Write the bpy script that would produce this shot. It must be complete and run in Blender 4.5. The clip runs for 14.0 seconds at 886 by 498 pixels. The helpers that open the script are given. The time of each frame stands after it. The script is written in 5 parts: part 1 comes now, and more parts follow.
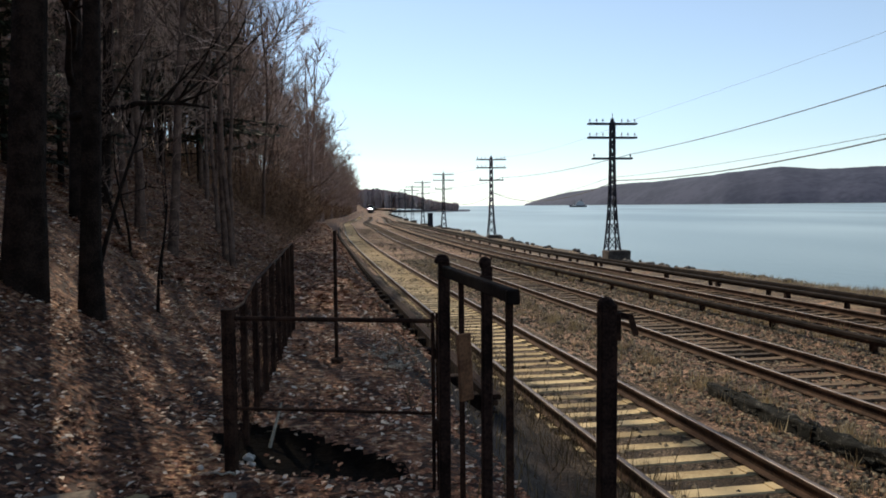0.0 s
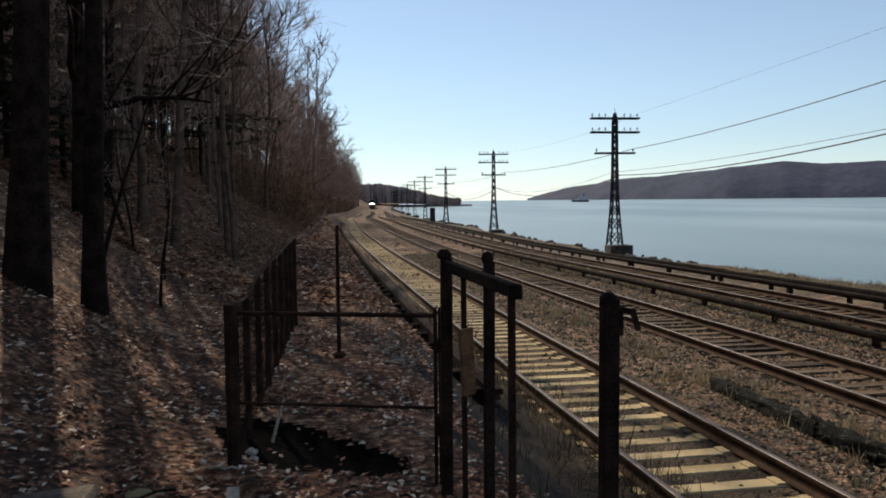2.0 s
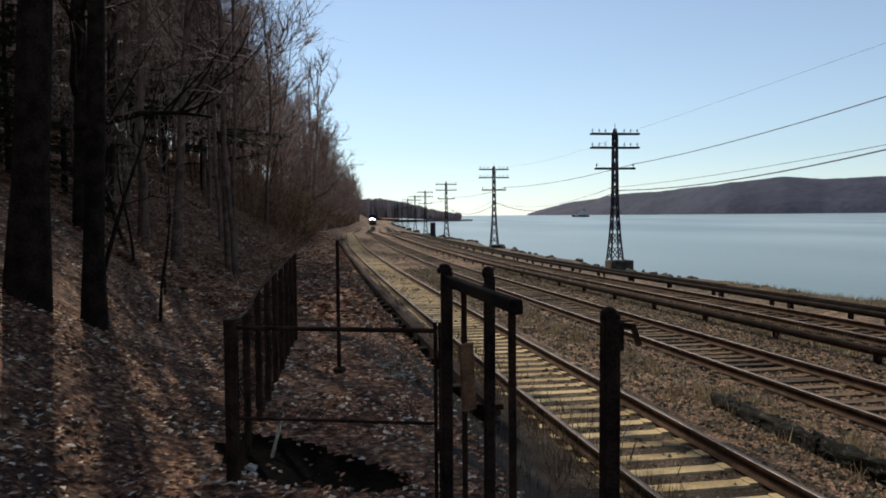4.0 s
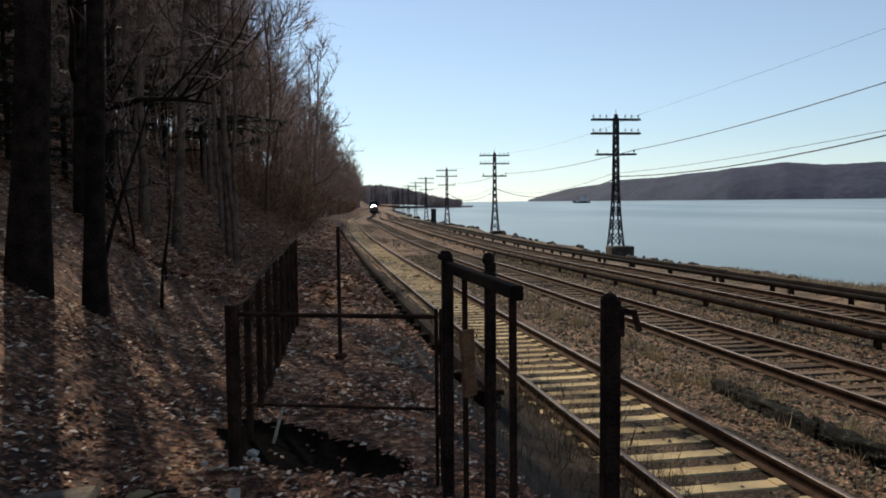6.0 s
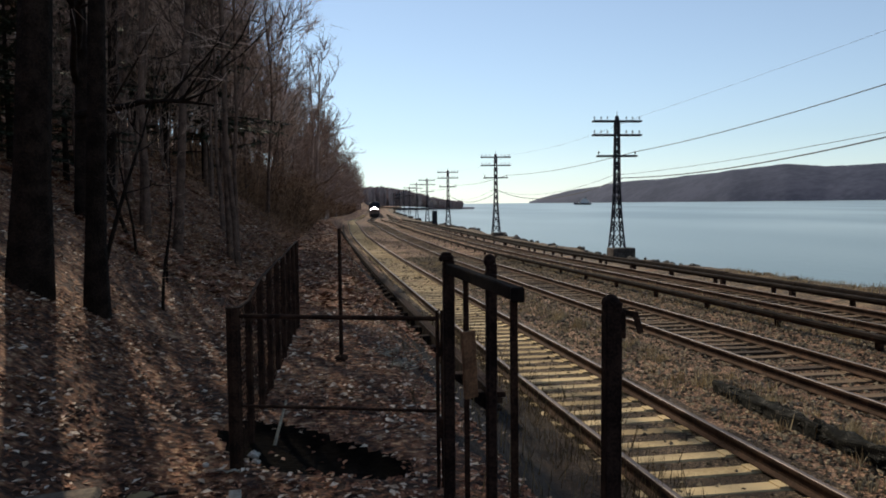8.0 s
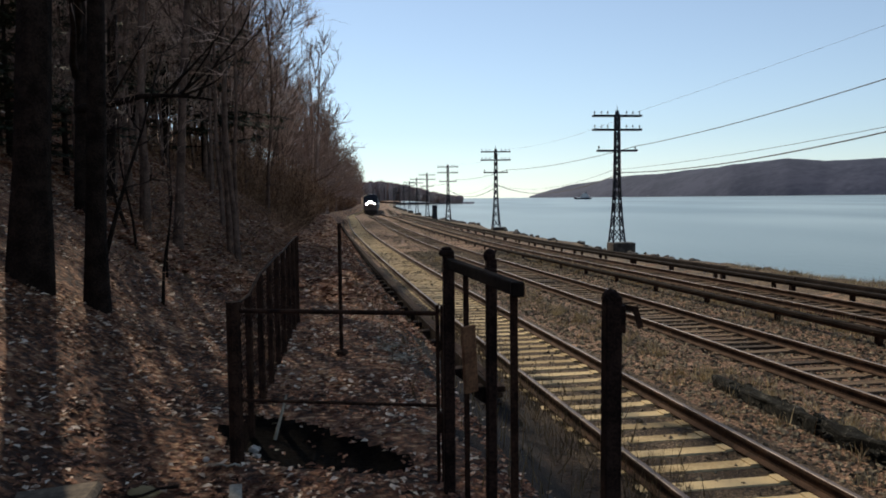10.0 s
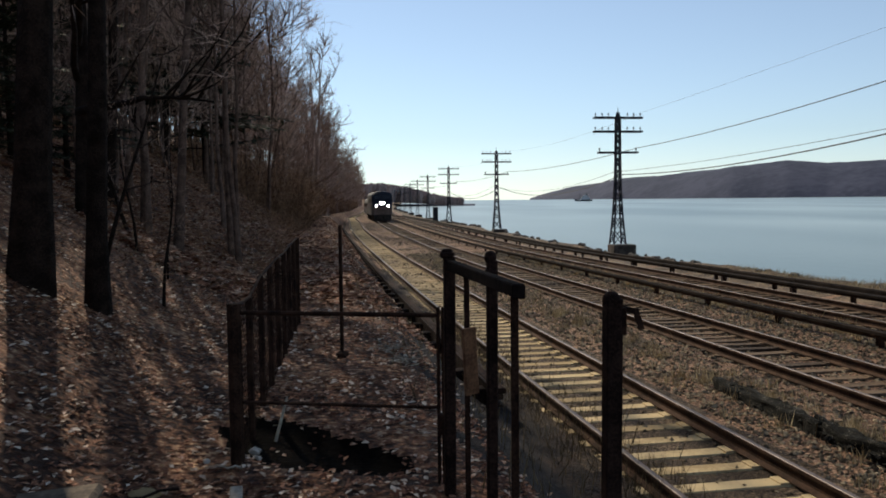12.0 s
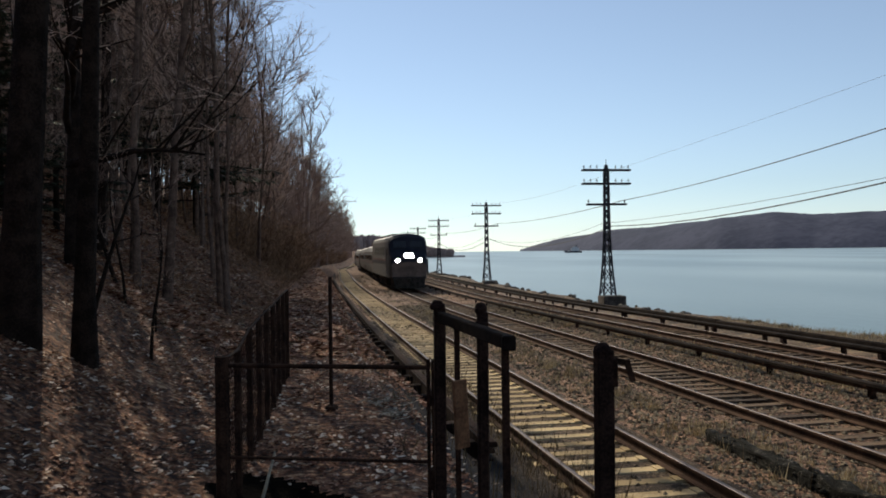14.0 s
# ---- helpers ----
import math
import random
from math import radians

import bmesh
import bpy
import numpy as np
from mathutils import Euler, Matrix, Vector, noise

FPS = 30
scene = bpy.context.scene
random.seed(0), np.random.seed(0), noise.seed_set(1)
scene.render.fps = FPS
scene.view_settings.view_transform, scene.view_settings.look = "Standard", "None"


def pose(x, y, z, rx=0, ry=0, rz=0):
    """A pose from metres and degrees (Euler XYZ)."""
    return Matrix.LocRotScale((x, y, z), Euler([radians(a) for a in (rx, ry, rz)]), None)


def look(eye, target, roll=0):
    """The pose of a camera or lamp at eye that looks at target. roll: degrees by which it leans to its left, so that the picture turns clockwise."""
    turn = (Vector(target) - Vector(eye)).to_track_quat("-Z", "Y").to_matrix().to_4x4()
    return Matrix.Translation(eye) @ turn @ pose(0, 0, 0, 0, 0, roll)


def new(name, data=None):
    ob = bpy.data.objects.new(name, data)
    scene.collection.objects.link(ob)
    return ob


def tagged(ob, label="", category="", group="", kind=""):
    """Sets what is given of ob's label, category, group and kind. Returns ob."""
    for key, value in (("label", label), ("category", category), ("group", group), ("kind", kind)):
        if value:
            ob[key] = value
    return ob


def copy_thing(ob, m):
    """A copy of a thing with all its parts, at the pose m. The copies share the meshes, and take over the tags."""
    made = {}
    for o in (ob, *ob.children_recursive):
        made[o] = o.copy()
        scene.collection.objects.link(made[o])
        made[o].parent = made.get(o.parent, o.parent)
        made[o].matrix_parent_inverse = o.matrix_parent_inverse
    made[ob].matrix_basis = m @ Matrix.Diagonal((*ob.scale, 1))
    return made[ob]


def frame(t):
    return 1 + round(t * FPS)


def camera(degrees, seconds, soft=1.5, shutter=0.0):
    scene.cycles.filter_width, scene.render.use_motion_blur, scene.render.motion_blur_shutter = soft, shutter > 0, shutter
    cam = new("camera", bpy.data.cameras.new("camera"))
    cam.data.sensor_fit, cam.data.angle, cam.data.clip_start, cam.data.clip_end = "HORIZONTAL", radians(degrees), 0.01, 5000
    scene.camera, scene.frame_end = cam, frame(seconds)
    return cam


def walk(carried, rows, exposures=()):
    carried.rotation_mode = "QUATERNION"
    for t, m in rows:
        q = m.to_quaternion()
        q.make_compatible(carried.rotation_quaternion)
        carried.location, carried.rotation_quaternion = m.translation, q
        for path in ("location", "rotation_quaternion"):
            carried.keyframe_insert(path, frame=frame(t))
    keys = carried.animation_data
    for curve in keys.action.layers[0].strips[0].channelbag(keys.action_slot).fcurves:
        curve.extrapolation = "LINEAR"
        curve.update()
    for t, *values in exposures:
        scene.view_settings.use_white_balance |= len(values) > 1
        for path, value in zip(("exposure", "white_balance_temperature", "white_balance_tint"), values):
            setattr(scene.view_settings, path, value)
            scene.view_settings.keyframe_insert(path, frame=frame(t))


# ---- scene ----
cam = camera(57.1, 14.0, soft=1.8)
EYE = (0.0, 0.0, 2.72)
PATH = [
    (0.0, 86.919, 0.586, -0.273), (0.5, 88.579, 0.643, -0.148), (1.0, 85.964, 0.530, -0.204),
    (1.5, 86.286, 0.580, -0.156), (2.0, 86.557, 0.609, -0.110), (2.5, 86.884, 0.594, -0.095),
    (3.0, 87.629, 0.551, -0.105), (5.5, 87.272, 0.563, -0.035), (6.0, 86.641, 0.619, -0.037),
    (6.5, 86.703, 0.599, -0.035), (7.0, 86.927, 0.549, -0.028), (7.5, 86.526, 0.682, 0.057),
    (8.0, 86.763, 0.639, 0.040), (10.5, 86.080, 0.642, 0.042), (11.0, 85.810, 0.547, 0.030),
    (11.5, 86.903, 0.621, 0.101), (12.0, 86.523, 0.644, 0.093), (12.5, 85.631, 0.652, 0.081),
    (13.0, 85.635, 0.689, 0.087), (13.5, 87.967, 0.744, -0.055), (14.0, 90.143, 0.737, -0.598)]
walk(cam, [(t, pose(*EYE, rx, ry, rz)) for t, rx, ry, rz in PATH],
     exposures=[(0.0, 0.32), (0.5, 0.08), (1.2, 0.04), (14.0, 0.04)])

# ---- daylight: a clear late-winter morning, sun ahead over the wooded hill ----
SUN_LEFT, SUN_UP = 25.0, 37.0
world = bpy.data.worlds.new("sky")
scene.world = world
world.use_nodes = True
wn = world.node_tree.nodes
sky = wn.new("ShaderNodeTexSky")
sky.sky_type, sky.sun_disc = "NISHITA", False
sky.sun_elevation, sky.sun_rotation = radians(SUN_UP), radians(360 - SUN_LEFT)
sky.air_density, sky.dust_density, sky.ozone_density = 1.0, 0.05, 1.3
wn["Background"].inputs[1].default_value = 0.094
tint = wn.new("ShaderNodeMix")
tint.data_type, tint.blend_type = "RGBA", "MULTIPLY"
tint.inputs[0].default_value = 1.0
tint.inputs[7].default_value = (0.865, 1.0, 1.14, 1)
soften = wn.new("ShaderNodeHueSaturation")
soften.inputs["Saturation"].default_value = 0.65
world.node_tree.links.new(sky.outputs[0], soften.inputs["Color"])
world.node_tree.links.new(soften.outputs[0], tint.inputs[6])
world.node_tree.links.new(tint.outputs[2], wn["Background"].inputs[0])
sun = new("sun", bpy.data.lights.new("sun", "SUN"))
sun.data.energy, sun.data.angle, sun.data.color = 4.9, radians(0.5), (1.0, 0.88, 0.70)
to_sun = Vector((-math.sin(radians(SUN_LEFT)) * math.cos(radians(SUN_UP)),
                 math.cos(radians(SUN_LEFT)) * math.cos(radians(SUN_UP)), math.sin(radians(SUN_UP))))
sun.matrix_world = look(to_sun * 50, (0, 0, 0))


# ---- materials ----
def surface(name, a, b, scale=4.0, rough=0.8, bump=0.3, metal=0.0, vary="", c=None, fine=9.0, depth=0.02, spec=0.18, grit=0.7):
    """Two colours mixed by noise at two scales, a fine relief, and a change from piece to piece (vary: object or island)."""
    m = bpy.data.materials.new(name)
    m.use_nodes = True
    n, l = m.node_tree.nodes, m.node_tree.links
    bsdf = n["Principled BSDF"]
    co = n.new("ShaderNodeTexCoord")
    n1, n2 = n.new("ShaderNodeTexNoise"), n.new("ShaderNodeTexNoise")
    n1.inputs["Scale"].default_value, n2.inputs["Scale"].default_value = scale, scale * fine
    n1.inputs["Detail"].default_value, n2.inputs["Detail"].default_value = 4, 5
    for k in (n1, n2):
        l.new(co.outputs["Object"], k.inputs["Vector"])
    ramp = n.new("ShaderNodeValToRGB")
    ramp.color_ramp.elements[0].position, ramp.color_ramp.elements[1].position = 0.36, 0.66
    ramp.color_ramp.elements[0].color, ramp.color_ramp.elements[1].color = (*a, 1), (*b, 1)
    if c:
        e = ramp.color_ramp.elements.new(0.8)
        e.color = (*c, 1)
    add = n.new("ShaderNodeMath")
    add.operation = "MULTIPLY_ADD"
    l.new(n2.outputs["Fac"], add.inputs[0])
    add.inputs[1].default_value = grit
    half = n.new("ShaderNodeMath")
    half.operation = "MULTIPLY_ADD"
    l.new(n1.outputs["Fac"], half.inputs[0])
    half.inputs[1].default_value, half.inputs[2].default_value = 0.9, 0.05 - 0.5 * grit
    l.new(half.outputs[0], add.inputs[2])
    fac = add.outputs[0]
    if vary:
        src = n.new("ShaderNodeObjectInfo" if vary == "object" else "ShaderNodeNewGeometry")
        out = src.outputs["Random" if vary == "object" else "Random Per Island"]
        more = n.new("ShaderNodeMath")
        more.operation = "MULTIPLY_ADD"
        l.new(out, more.inputs[0])
        more.inputs[1].default_value = 0.5
        sub = n.new("ShaderNodeMath")
        sub.operation = "SUBTRACT"
        l.new(fac, sub.inputs[0])
        sub.inputs[1].default_value = 0.25
        l.new(sub.outputs[0], more.inputs[2])
        fac = more.outputs[0]
    l.new(fac, ramp.inputs[0])
    l.new(ramp.outputs[0], bsdf.inputs["Base Color"])
    rr = n.new("ShaderNodeMapRange")
    rr.inputs["To Min"].default_value, rr.inputs["To Max"].default_value = max(0.05, rough - 0.12), min(1.0, rough + 0.12)
    l.new(n2.outputs["Fac"], rr.inputs[0])
    l.new(rr.outputs[0], bsdf.inputs["Roughness"])
    bsdf.inputs["Metallic"].default_value = metal
    bsdf.inputs["Specular IOR Level"].default_value = spec
    if bump:
        bp = n.new("ShaderNodeBump")
        bp.inputs["Strength"].default_value, bp.inputs["Distance"].default_value = bump, depth
        l.new(n2.outputs["Fac"], bp.inputs["Height"])
        l.new(bp.outputs[0], bsdf.inputs["Normal"])
    return m


def glowing(name, colour, power):
    m = bpy.data.materials.new(name)
    m.use_nodes = True
    b = m.node_tree.nodes["Principled BSDF"]
    b.inputs["Emission Color"].default_value, b.inputs["Emission Strength"].default_value = (*colour, 1), power
    return m


M_HILL = surface("leaf_litter", (0.035, 0.016, 0.009), (0.20, 0.089, 0.045), 1.1, 0.95, 0.9, c=(0.40, 0.25, 0.14), fine=14, depth=0.05, grit=1.6, spec=0.2)
M_BALLAST = surface("ballast", (0.05, 0.026, 0.015), (0.225, 0.130, 0.077), 0.9, 0.95, 1.0, c=(0.37, 0.235, 0.15), fine=26, depth=0.06, grit=1.9, spec=0.2)
M_STRAW = surface("straw_bank", (0.035, 0.025, 0.017), (0.14, 0.098, 0.06), 1.2, 0.95, 0.9, c=(0.28, 0.20, 0.12), fine=12, depth=0.05, grit=1.4, spec=0.2)
# dark bank soil with the shade under the gate put into its colour
M_SHADE_SOIL = surface("shaded_dark_soil", (0.008, 0.0045, 0.003), (0.03, 0.017, 0.010), 1.5, 0.95, 1.0, c=(0.05, 0.03, 0.018), fine=14, depth=0.05, grit=1.2, spec=0.2)
# near-black ground colour that stands in for a shadow on the path
M_SHADOW = surface("shadow_black_soil", (0.003, 0.002, 0.0015), (0.008, 0.006, 0.004), 2.0, 0.95, 0.8, fine=12, depth=0.03, spec=0.02)
# ballast darkened to paint in the shadows between the near ties
M_TIE_SHADE = surface("shade_dark_ballast", (0.025, 0.017, 0.011), (0.10, 0.07, 0.045), 1.2, 0.95, 1.0, c=(0.24, 0.17, 0.11), fine=24, depth=0.05, grit=1.7, spec=0.15)
M_STONE = surface("crushed_stone", (0.052, 0.039, 0.025), (0.29, 0.228, 0.145), 3, 0.9, 0.3, vary="island")
M_RAIL = surface("rusty_rail", (0.03, 0.018, 0.012), (0.075, 0.043, 0.028), 3, 0.88, 0.3, metal=0.0, depth=0.004, spec=0.07)
M_SHINE = surface("worn_railhead", (0.07, 0.05, 0.04), (0.14, 0.105, 0.085), 2, 0.5, 0.05, metal=0.2, depth=0.002)
M_CONC = surface("tan_concrete", (0.29, 0.21, 0.105), (0.48, 0.365, 0.20), 2.5, 0.9, 0.4, vary="object", depth=0.006)
M_TIE = surface("creosoted_timber", (0.04, 0.026, 0.017), (0.135, 0.09, 0.055), 2.0, 0.92, 0.7, vary="object", depth=0.012)
M_TIMBER = surface("weathered_board", (0.006, 0.0045, 0.004), (0.022, 0.016, 0.013), 2.0, 0.95, 0.6, vary="island", depth=0.008, spec=0.04)
M_IRON = surface("rusted_iron", (0.014, 0.008, 0.006), (0.05, 0.027, 0.018), 9, 0.9, 0.5, depth=0.004, spec=0.05)
M_POSTW = surface("dark_post", (0.010, 0.006, 0.005), (0.036, 0.021, 0.016), 7, 0.9, 0.6, depth=0.006, spec=0.05)
M_BOARD = surface("rust_brown_board", (0.10, 0.048, 0.025), (0.22, 0.115, 0.06), 8, 0.85, 0.4, depth=0.004)
M_WIRE = surface("old_wire", (0.02, 0.02, 0.022), (0.05, 0.048, 0.048), 10, 0.8, 0.0)
M_PYLON = surface("blackened_steel", (0.018, 0.019, 0.026), (0.05, 0.05, 0.06), 3, 0.7, 0.2, metal=0.3, depth=0.004)
M_GLASSY = surface("pale_insulator", (0.45, 0.50, 0.52), (0.65, 0.70, 0.72), 9, 0.25, 0.0, spec=0.5)
M_FOOT = surface("stained_concrete", (0.035, 0.028, 0.024), (0.11, 0.09, 0.078), 1.6, 0.9, 0.5, depth=0.02)
M_ROCK = surface("shore_rock", (0.03, 0.027, 0.024), (0.12, 0.105, 0.09), 1.2, 0.9, 0.8, vary="island", depth=0.06)
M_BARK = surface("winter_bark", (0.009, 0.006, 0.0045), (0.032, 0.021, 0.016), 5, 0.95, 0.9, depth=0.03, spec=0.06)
# stems and twigs kept pale: the wood's bright haze is in their colour
M_STEM = surface("haze_pale_bark", (0.05, 0.031, 0.023), (0.175, 0.113, 0.085), 5, 0.95, 0.6, depth=0.02)
M_TWIG = surface("haze_pale_twigs", (0.21, 0.14, 0.11), (0.56, 0.40, 0.315), 0.6, 0.9, 0.0, vary="object")
M_BRUSH = surface("brush_stems", (0.085, 0.046, 0.027), (0.34, 0.20, 0.115), 1.0, 0.9, 0.0, vary="island")
M_LEAF = surface("dry_leaf", (0.095, 0.035, 0.019), (0.39, 0.186, 0.104), 6, 0.9, 0.1, vary="island", c=(0.68, 0.52, 0.38), spec=0.2)
M_PALE = surface("bleached_leaf", (0.30, 0.20, 0.13), (0.72, 0.58, 0.44), 6, 0.85, 0.1, vary="island")
M_NEEDLE = surface("evergreen_needles", (0.010, 0.015, 0.008), (0.045, 0.055, 0.03), 1.5, 0.8, 0.0, vary="island")
M_GRASS = surface("straw_grass", (0.30, 0.22, 0.11), (0.58, 0.46, 0.26), 2, 0.9, 0.0, vary="island")
M_WEED = surface("brown_weeds", (0.06, 0.04, 0.02), (0.19, 0.13, 0.06), 2, 0.9, 0.0, vary="island")
# the blue is distance haze painted into the woods' colour
M_FAR_HAZE = surface("haze_blue_woods", (0.018, 0.026, 0.052), (0.044, 0.051, 0.084), 0.006, 1.0, 0.0, fine=7)
# lightened beyond the woods' own brown to paint in distance haze
M_HAZE_WOOD = surface("far_woods", (0.29, 0.22, 0.205), (0.42, 0.33, 0.305), 0.05, 1.0, 0.0, vary="island")
M_BLACK = surface("tarred_rubble", (0.004, 0.004, 0.003), (0.018, 0.017, 0.013), 7, 0.92, 0.8, c=(0.16, 0.145, 0.12), depth=0.03, grit=1.3, spec=0.08)
M_SLAB = surface("grey_slab", (0.08, 0.06, 0.042), (0.19, 0.145, 0.10), 3, 0.9, 0.5, depth=0.01)
M_PLANK = surface("pale_plank", (0.24, 0.20, 0.15), (0.42, 0.37, 0.29), 5, 0.85, 0.4, depth=0.005)
M_LITTER = surface("pale_litter", (0.40, 0.35, 0.29), (0.62, 0.56, 0.48), 12, 0.5, 0.1)
M_NAVY = surface("dark_blue_paint", (0.007, 0.008, 0.014), (0.013, 0.015, 0.026), 1.5, 0.5, 0.05, depth=0.004)
# silver darkened so the train's sides look shaded by the trees
M_SILVER = surface("shaded_silver_paint", (0.024, 0.020, 0.018), (0.05, 0.042, 0.038), 1.2, 0.6, 0.05, metal=0.3, depth=0.004, spec=0.5)
M_NOSE = surface("grimy_nose_paint", (0.07, 0.05, 0.042), (0.15, 0.11, 0.092), 1.5, 0.55, 0.1, depth=0.004)
M_STRIPE = surface("dull_red_stripe", (0.05, 0.016, 0.015), (0.09, 0.028, 0.025), 2, 0.5, 0.0)
M_UNDER = surface("grimy_underframe", (0.012, 0.011, 0.010), (0.045, 0.038, 0.032), 3, 0.85, 0.4, depth=0.01)
M_PANE = surface("dark_pane", (0.006, 0.007, 0.009), (0.014, 0.016, 0.02), 1, 0.16, 0.0, spec=0.5)
M_LAMP = glowing("lit_headlamp", (1.0, 0.97, 0.9), 40)
M_SHIPW = surface("ship_white", (0.35, 0.36, 0.38), (0.55, 0.56, 0.58), 0.3, 0.5, 0.0)
M_SHIPH = surface("ship_hull", (0.03, 0.035, 0.05), (0.07, 0.075, 0.09), 0.3, 0.6, 0.0)

# water: low ripples over grey-green depth
M_WATER = bpy.data.materials.new("river_water")
M_WATER.use_nodes = True
n, l = M_WATER.node_tree.nodes, M_WATER.node_tree.links
wb = n["Principled BSDF"]
co = n.new("ShaderNodeTexCoord")
mp = n.new("ShaderNodeMapping")
mp.inputs["Scale"].default_value = (1.0, 0.35, 1.0)
l.new(co.outputs["Object"], mp.inputs[0])
w1, w2 = n.new("ShaderNodeTexNoise"), n.new("ShaderNodeTexNoise")
w1.inputs["Scale"].default_value, w2.inputs["Scale"].default_value = 0.9, 0.012
w1.inputs["Detail"].default_value = 6
for k in (w1, w2):
    l.new(mp.outputs[0], k.inputs["Vector"])
wr = n.new("ShaderNodeValToRGB")
wr.color_ramp.elements[0].color, wr.color_ramp.elements[1].color = (0.135, 0.185, 0.188, 1), (0.285, 0.355, 0.352, 1)
wr.color_ramp.elements[0].position, wr.color_ramp.elements[1].position = 0.36, 0.64
l.new(w2.outputs["Fac"], wr.inputs[0])
l.new(wr.outputs[0], wb.inputs["Base Color"])
wb.inputs["Roughness"].default_value = 0.3
wb.inputs["IOR"].default_value = 1.33
wbp = n.new("ShaderNodeBump")
wbp.inputs["Strength"].default_value, wbp.inputs["Distance"].default_value = 0.5, 0.12
l.new(w1.outputs["Fac"], wbp.inputs["Height"])
l.new(wbp.outputs[0], wb.inputs["Normal"])


# ---- building helpers ----
def mesh_of(verts, faces, material, name, smooth=False):
    me = bpy.data.meshes.new(name)
    me.from_pydata(verts, [], faces)
    me.materials.append(material)
    if smooth:
        me.polygons.foreach_set("use_smooth", [True] * len(me.polygons))
    return me


def thing(name, at, label, category, group="", kind="", turn=0):
    ob = new(name)
    ob.matrix_basis = pose(*at, 0, 0, turn)
    ob.empty_display_size = 0.2
    return tagged(ob, label, category, group, kind)


def part(name, bm, material, parent, label="", smooth=False):
    me = bpy.data.meshes.new(name)
    bm.to_mesh(me)
    bm.free()
    me.materials.append(material)
    if smooth:
        me.polygons.foreach_set("use_smooth", [True] * len(me.polygons))
    ob = new(name, me)
    ob.parent = parent
    return tagged(ob, label)


def part_mesh(name, me, parent, m=None, label=""):
    ob = new(name, me)
    ob.parent = parent
    if m is not None:
        ob.matrix_basis = m
    return tagged(ob, label)


def box(bm, c, size, m=None, bevel=0.0):
    """A block about c, with small bevels on all edges."""
    r = bmesh.ops.create_cube(bm, size=1)
    vs = r["verts"]
    for v in vs:
        v.co = Vector((v.co.x * size[0], v.co.y * size[1], v.co.z * size[2]))
    if bevel:
        es = list({e for v in vs for e in v.link_edges})
        out = bmesh.ops.bevel(bm, geom=es, offset=bevel, segments=1, affect="EDGES")
        vs = list({v for f in out["faces"] for v in f.verts} | {v for v in vs if v.is_valid})
    for v in vs:
        p = Vector(c) + v.co
        v.co = m @ p if m is not None else p
    return vs


def bar(bm, a, b, w, d=None, bevel=0.0):
    """A straight bar of section w x d from a to b."""
    a, b = Vector(a), Vector(b)
    q = (b - a).to_track_quat("Z", "Y").to_matrix().to_4x4()
    box(bm, (0, 0, (b - a).length / 2), (w, d or w, (b - a).length), Matrix.Translation(a) @ q, bevel)


def rod(bm, a, b, r1, r2=None, seg=8):
    a, b = Vector(a), Vector(b)
    q = (b - a).to_track_quat("Z", "Y").to_matrix().to_4x4()
    bmesh.ops.create_cone(bm, cap_ends=True, segments=seg, radius1=r1, radius2=r1 if r2 is None else r2,
                          depth=(b - a).length, matrix=Matrix.Translation((a + b) / 2) @ q)


def ball(bm, c, r, sx=1, sy=1, sz=1, sub=2):
    bmesh.ops.create_icosphere(bm, subdivisions=sub, radius=r, matrix=Matrix.Translation(c) @ Matrix.Diagonal((sx, sy, sz, 1)))


def limb(verts, faces, pts, radii, sides):
    k0 = len(verts)
    for i, p in enumerate(pts):
        d = (pts[min(i + 1, len(pts) - 1)] - pts[max(i - 1, 0)])
        if d.length < 1e-6:
            d = Vector((0, 0, 1))
        d.normalize()
        a = d.cross(Vector((0.31, 0.95, 0.1))).normalized()
        b = d.cross(a)
        for j in range(sides):
            t = 2 * math.pi * j / sides
            verts.append(tuple(p + (a * math.cos(t) + b * math.sin(t)) * radii[i]))
    for i in range(len(pts) - 1):
        for j in range(sides):
            j2 = (j + 1) % sides
            faces.append((k0 + i * sides + j, k0 + i * sides + j2, k0 + (i + 1) * sides + j2, k0 + (i + 1) * sides + j))


# ---- the line of the railway ----
KN = [-60, 0, 25, 50, 75, 100, 130, 170, 230, 320, 450, 600, 900]
KAP = [0.0, 2.2458, 0.4934, -0.5732, 0.9027, 0.8432, -0.8931, 1.6651, -0.3961, -0.0272, 0.1234, 0.1282, 0.0]
STEP = 0.5
S = np.arange(0, 3600, STEP)
TH = -0.1887 + np.cumsum(np.interp(S, KN, KAP, right=0.0)) * 1e-3 * STEP + 0.0075 * np.clip(S / 16, 0, 1)
SX = 3.5217 + np.cumsum(np.sin(TH)) * STEP
SY = 4.0 + np.cumsum(np.cos(TH)) * STEP
BACK = np.arange(-80, 0, STEP)
S = np.concatenate([BACK, S])
SX = np.concatenate([3.5217 + BACK * math.sin(-0.1887), SX])
SY = np.concatenate([4.0 + BACK * math.cos(-0.1887), SY])
TH = np.concatenate([np.full(len(BACK), -0.1887), TH])


def ease(v, a, b):
    """A smooth step from 0 at a to 1 at b."""
    t = min(1.0, max(0.0, (v - a) / (b - a)))
    return t * t * (3 - 2 * t)


def rail_z(y):
    """The height of the rails: the line falls gently away."""
    return -0.55 * ease(y, 5, 60) - 1.05 * ease(y, 90, 300)


def line_at(s):
    return float(np.interp(s, S, SX)), float(np.interp(s, S, SY)), float(np.interp(s, S, TH))


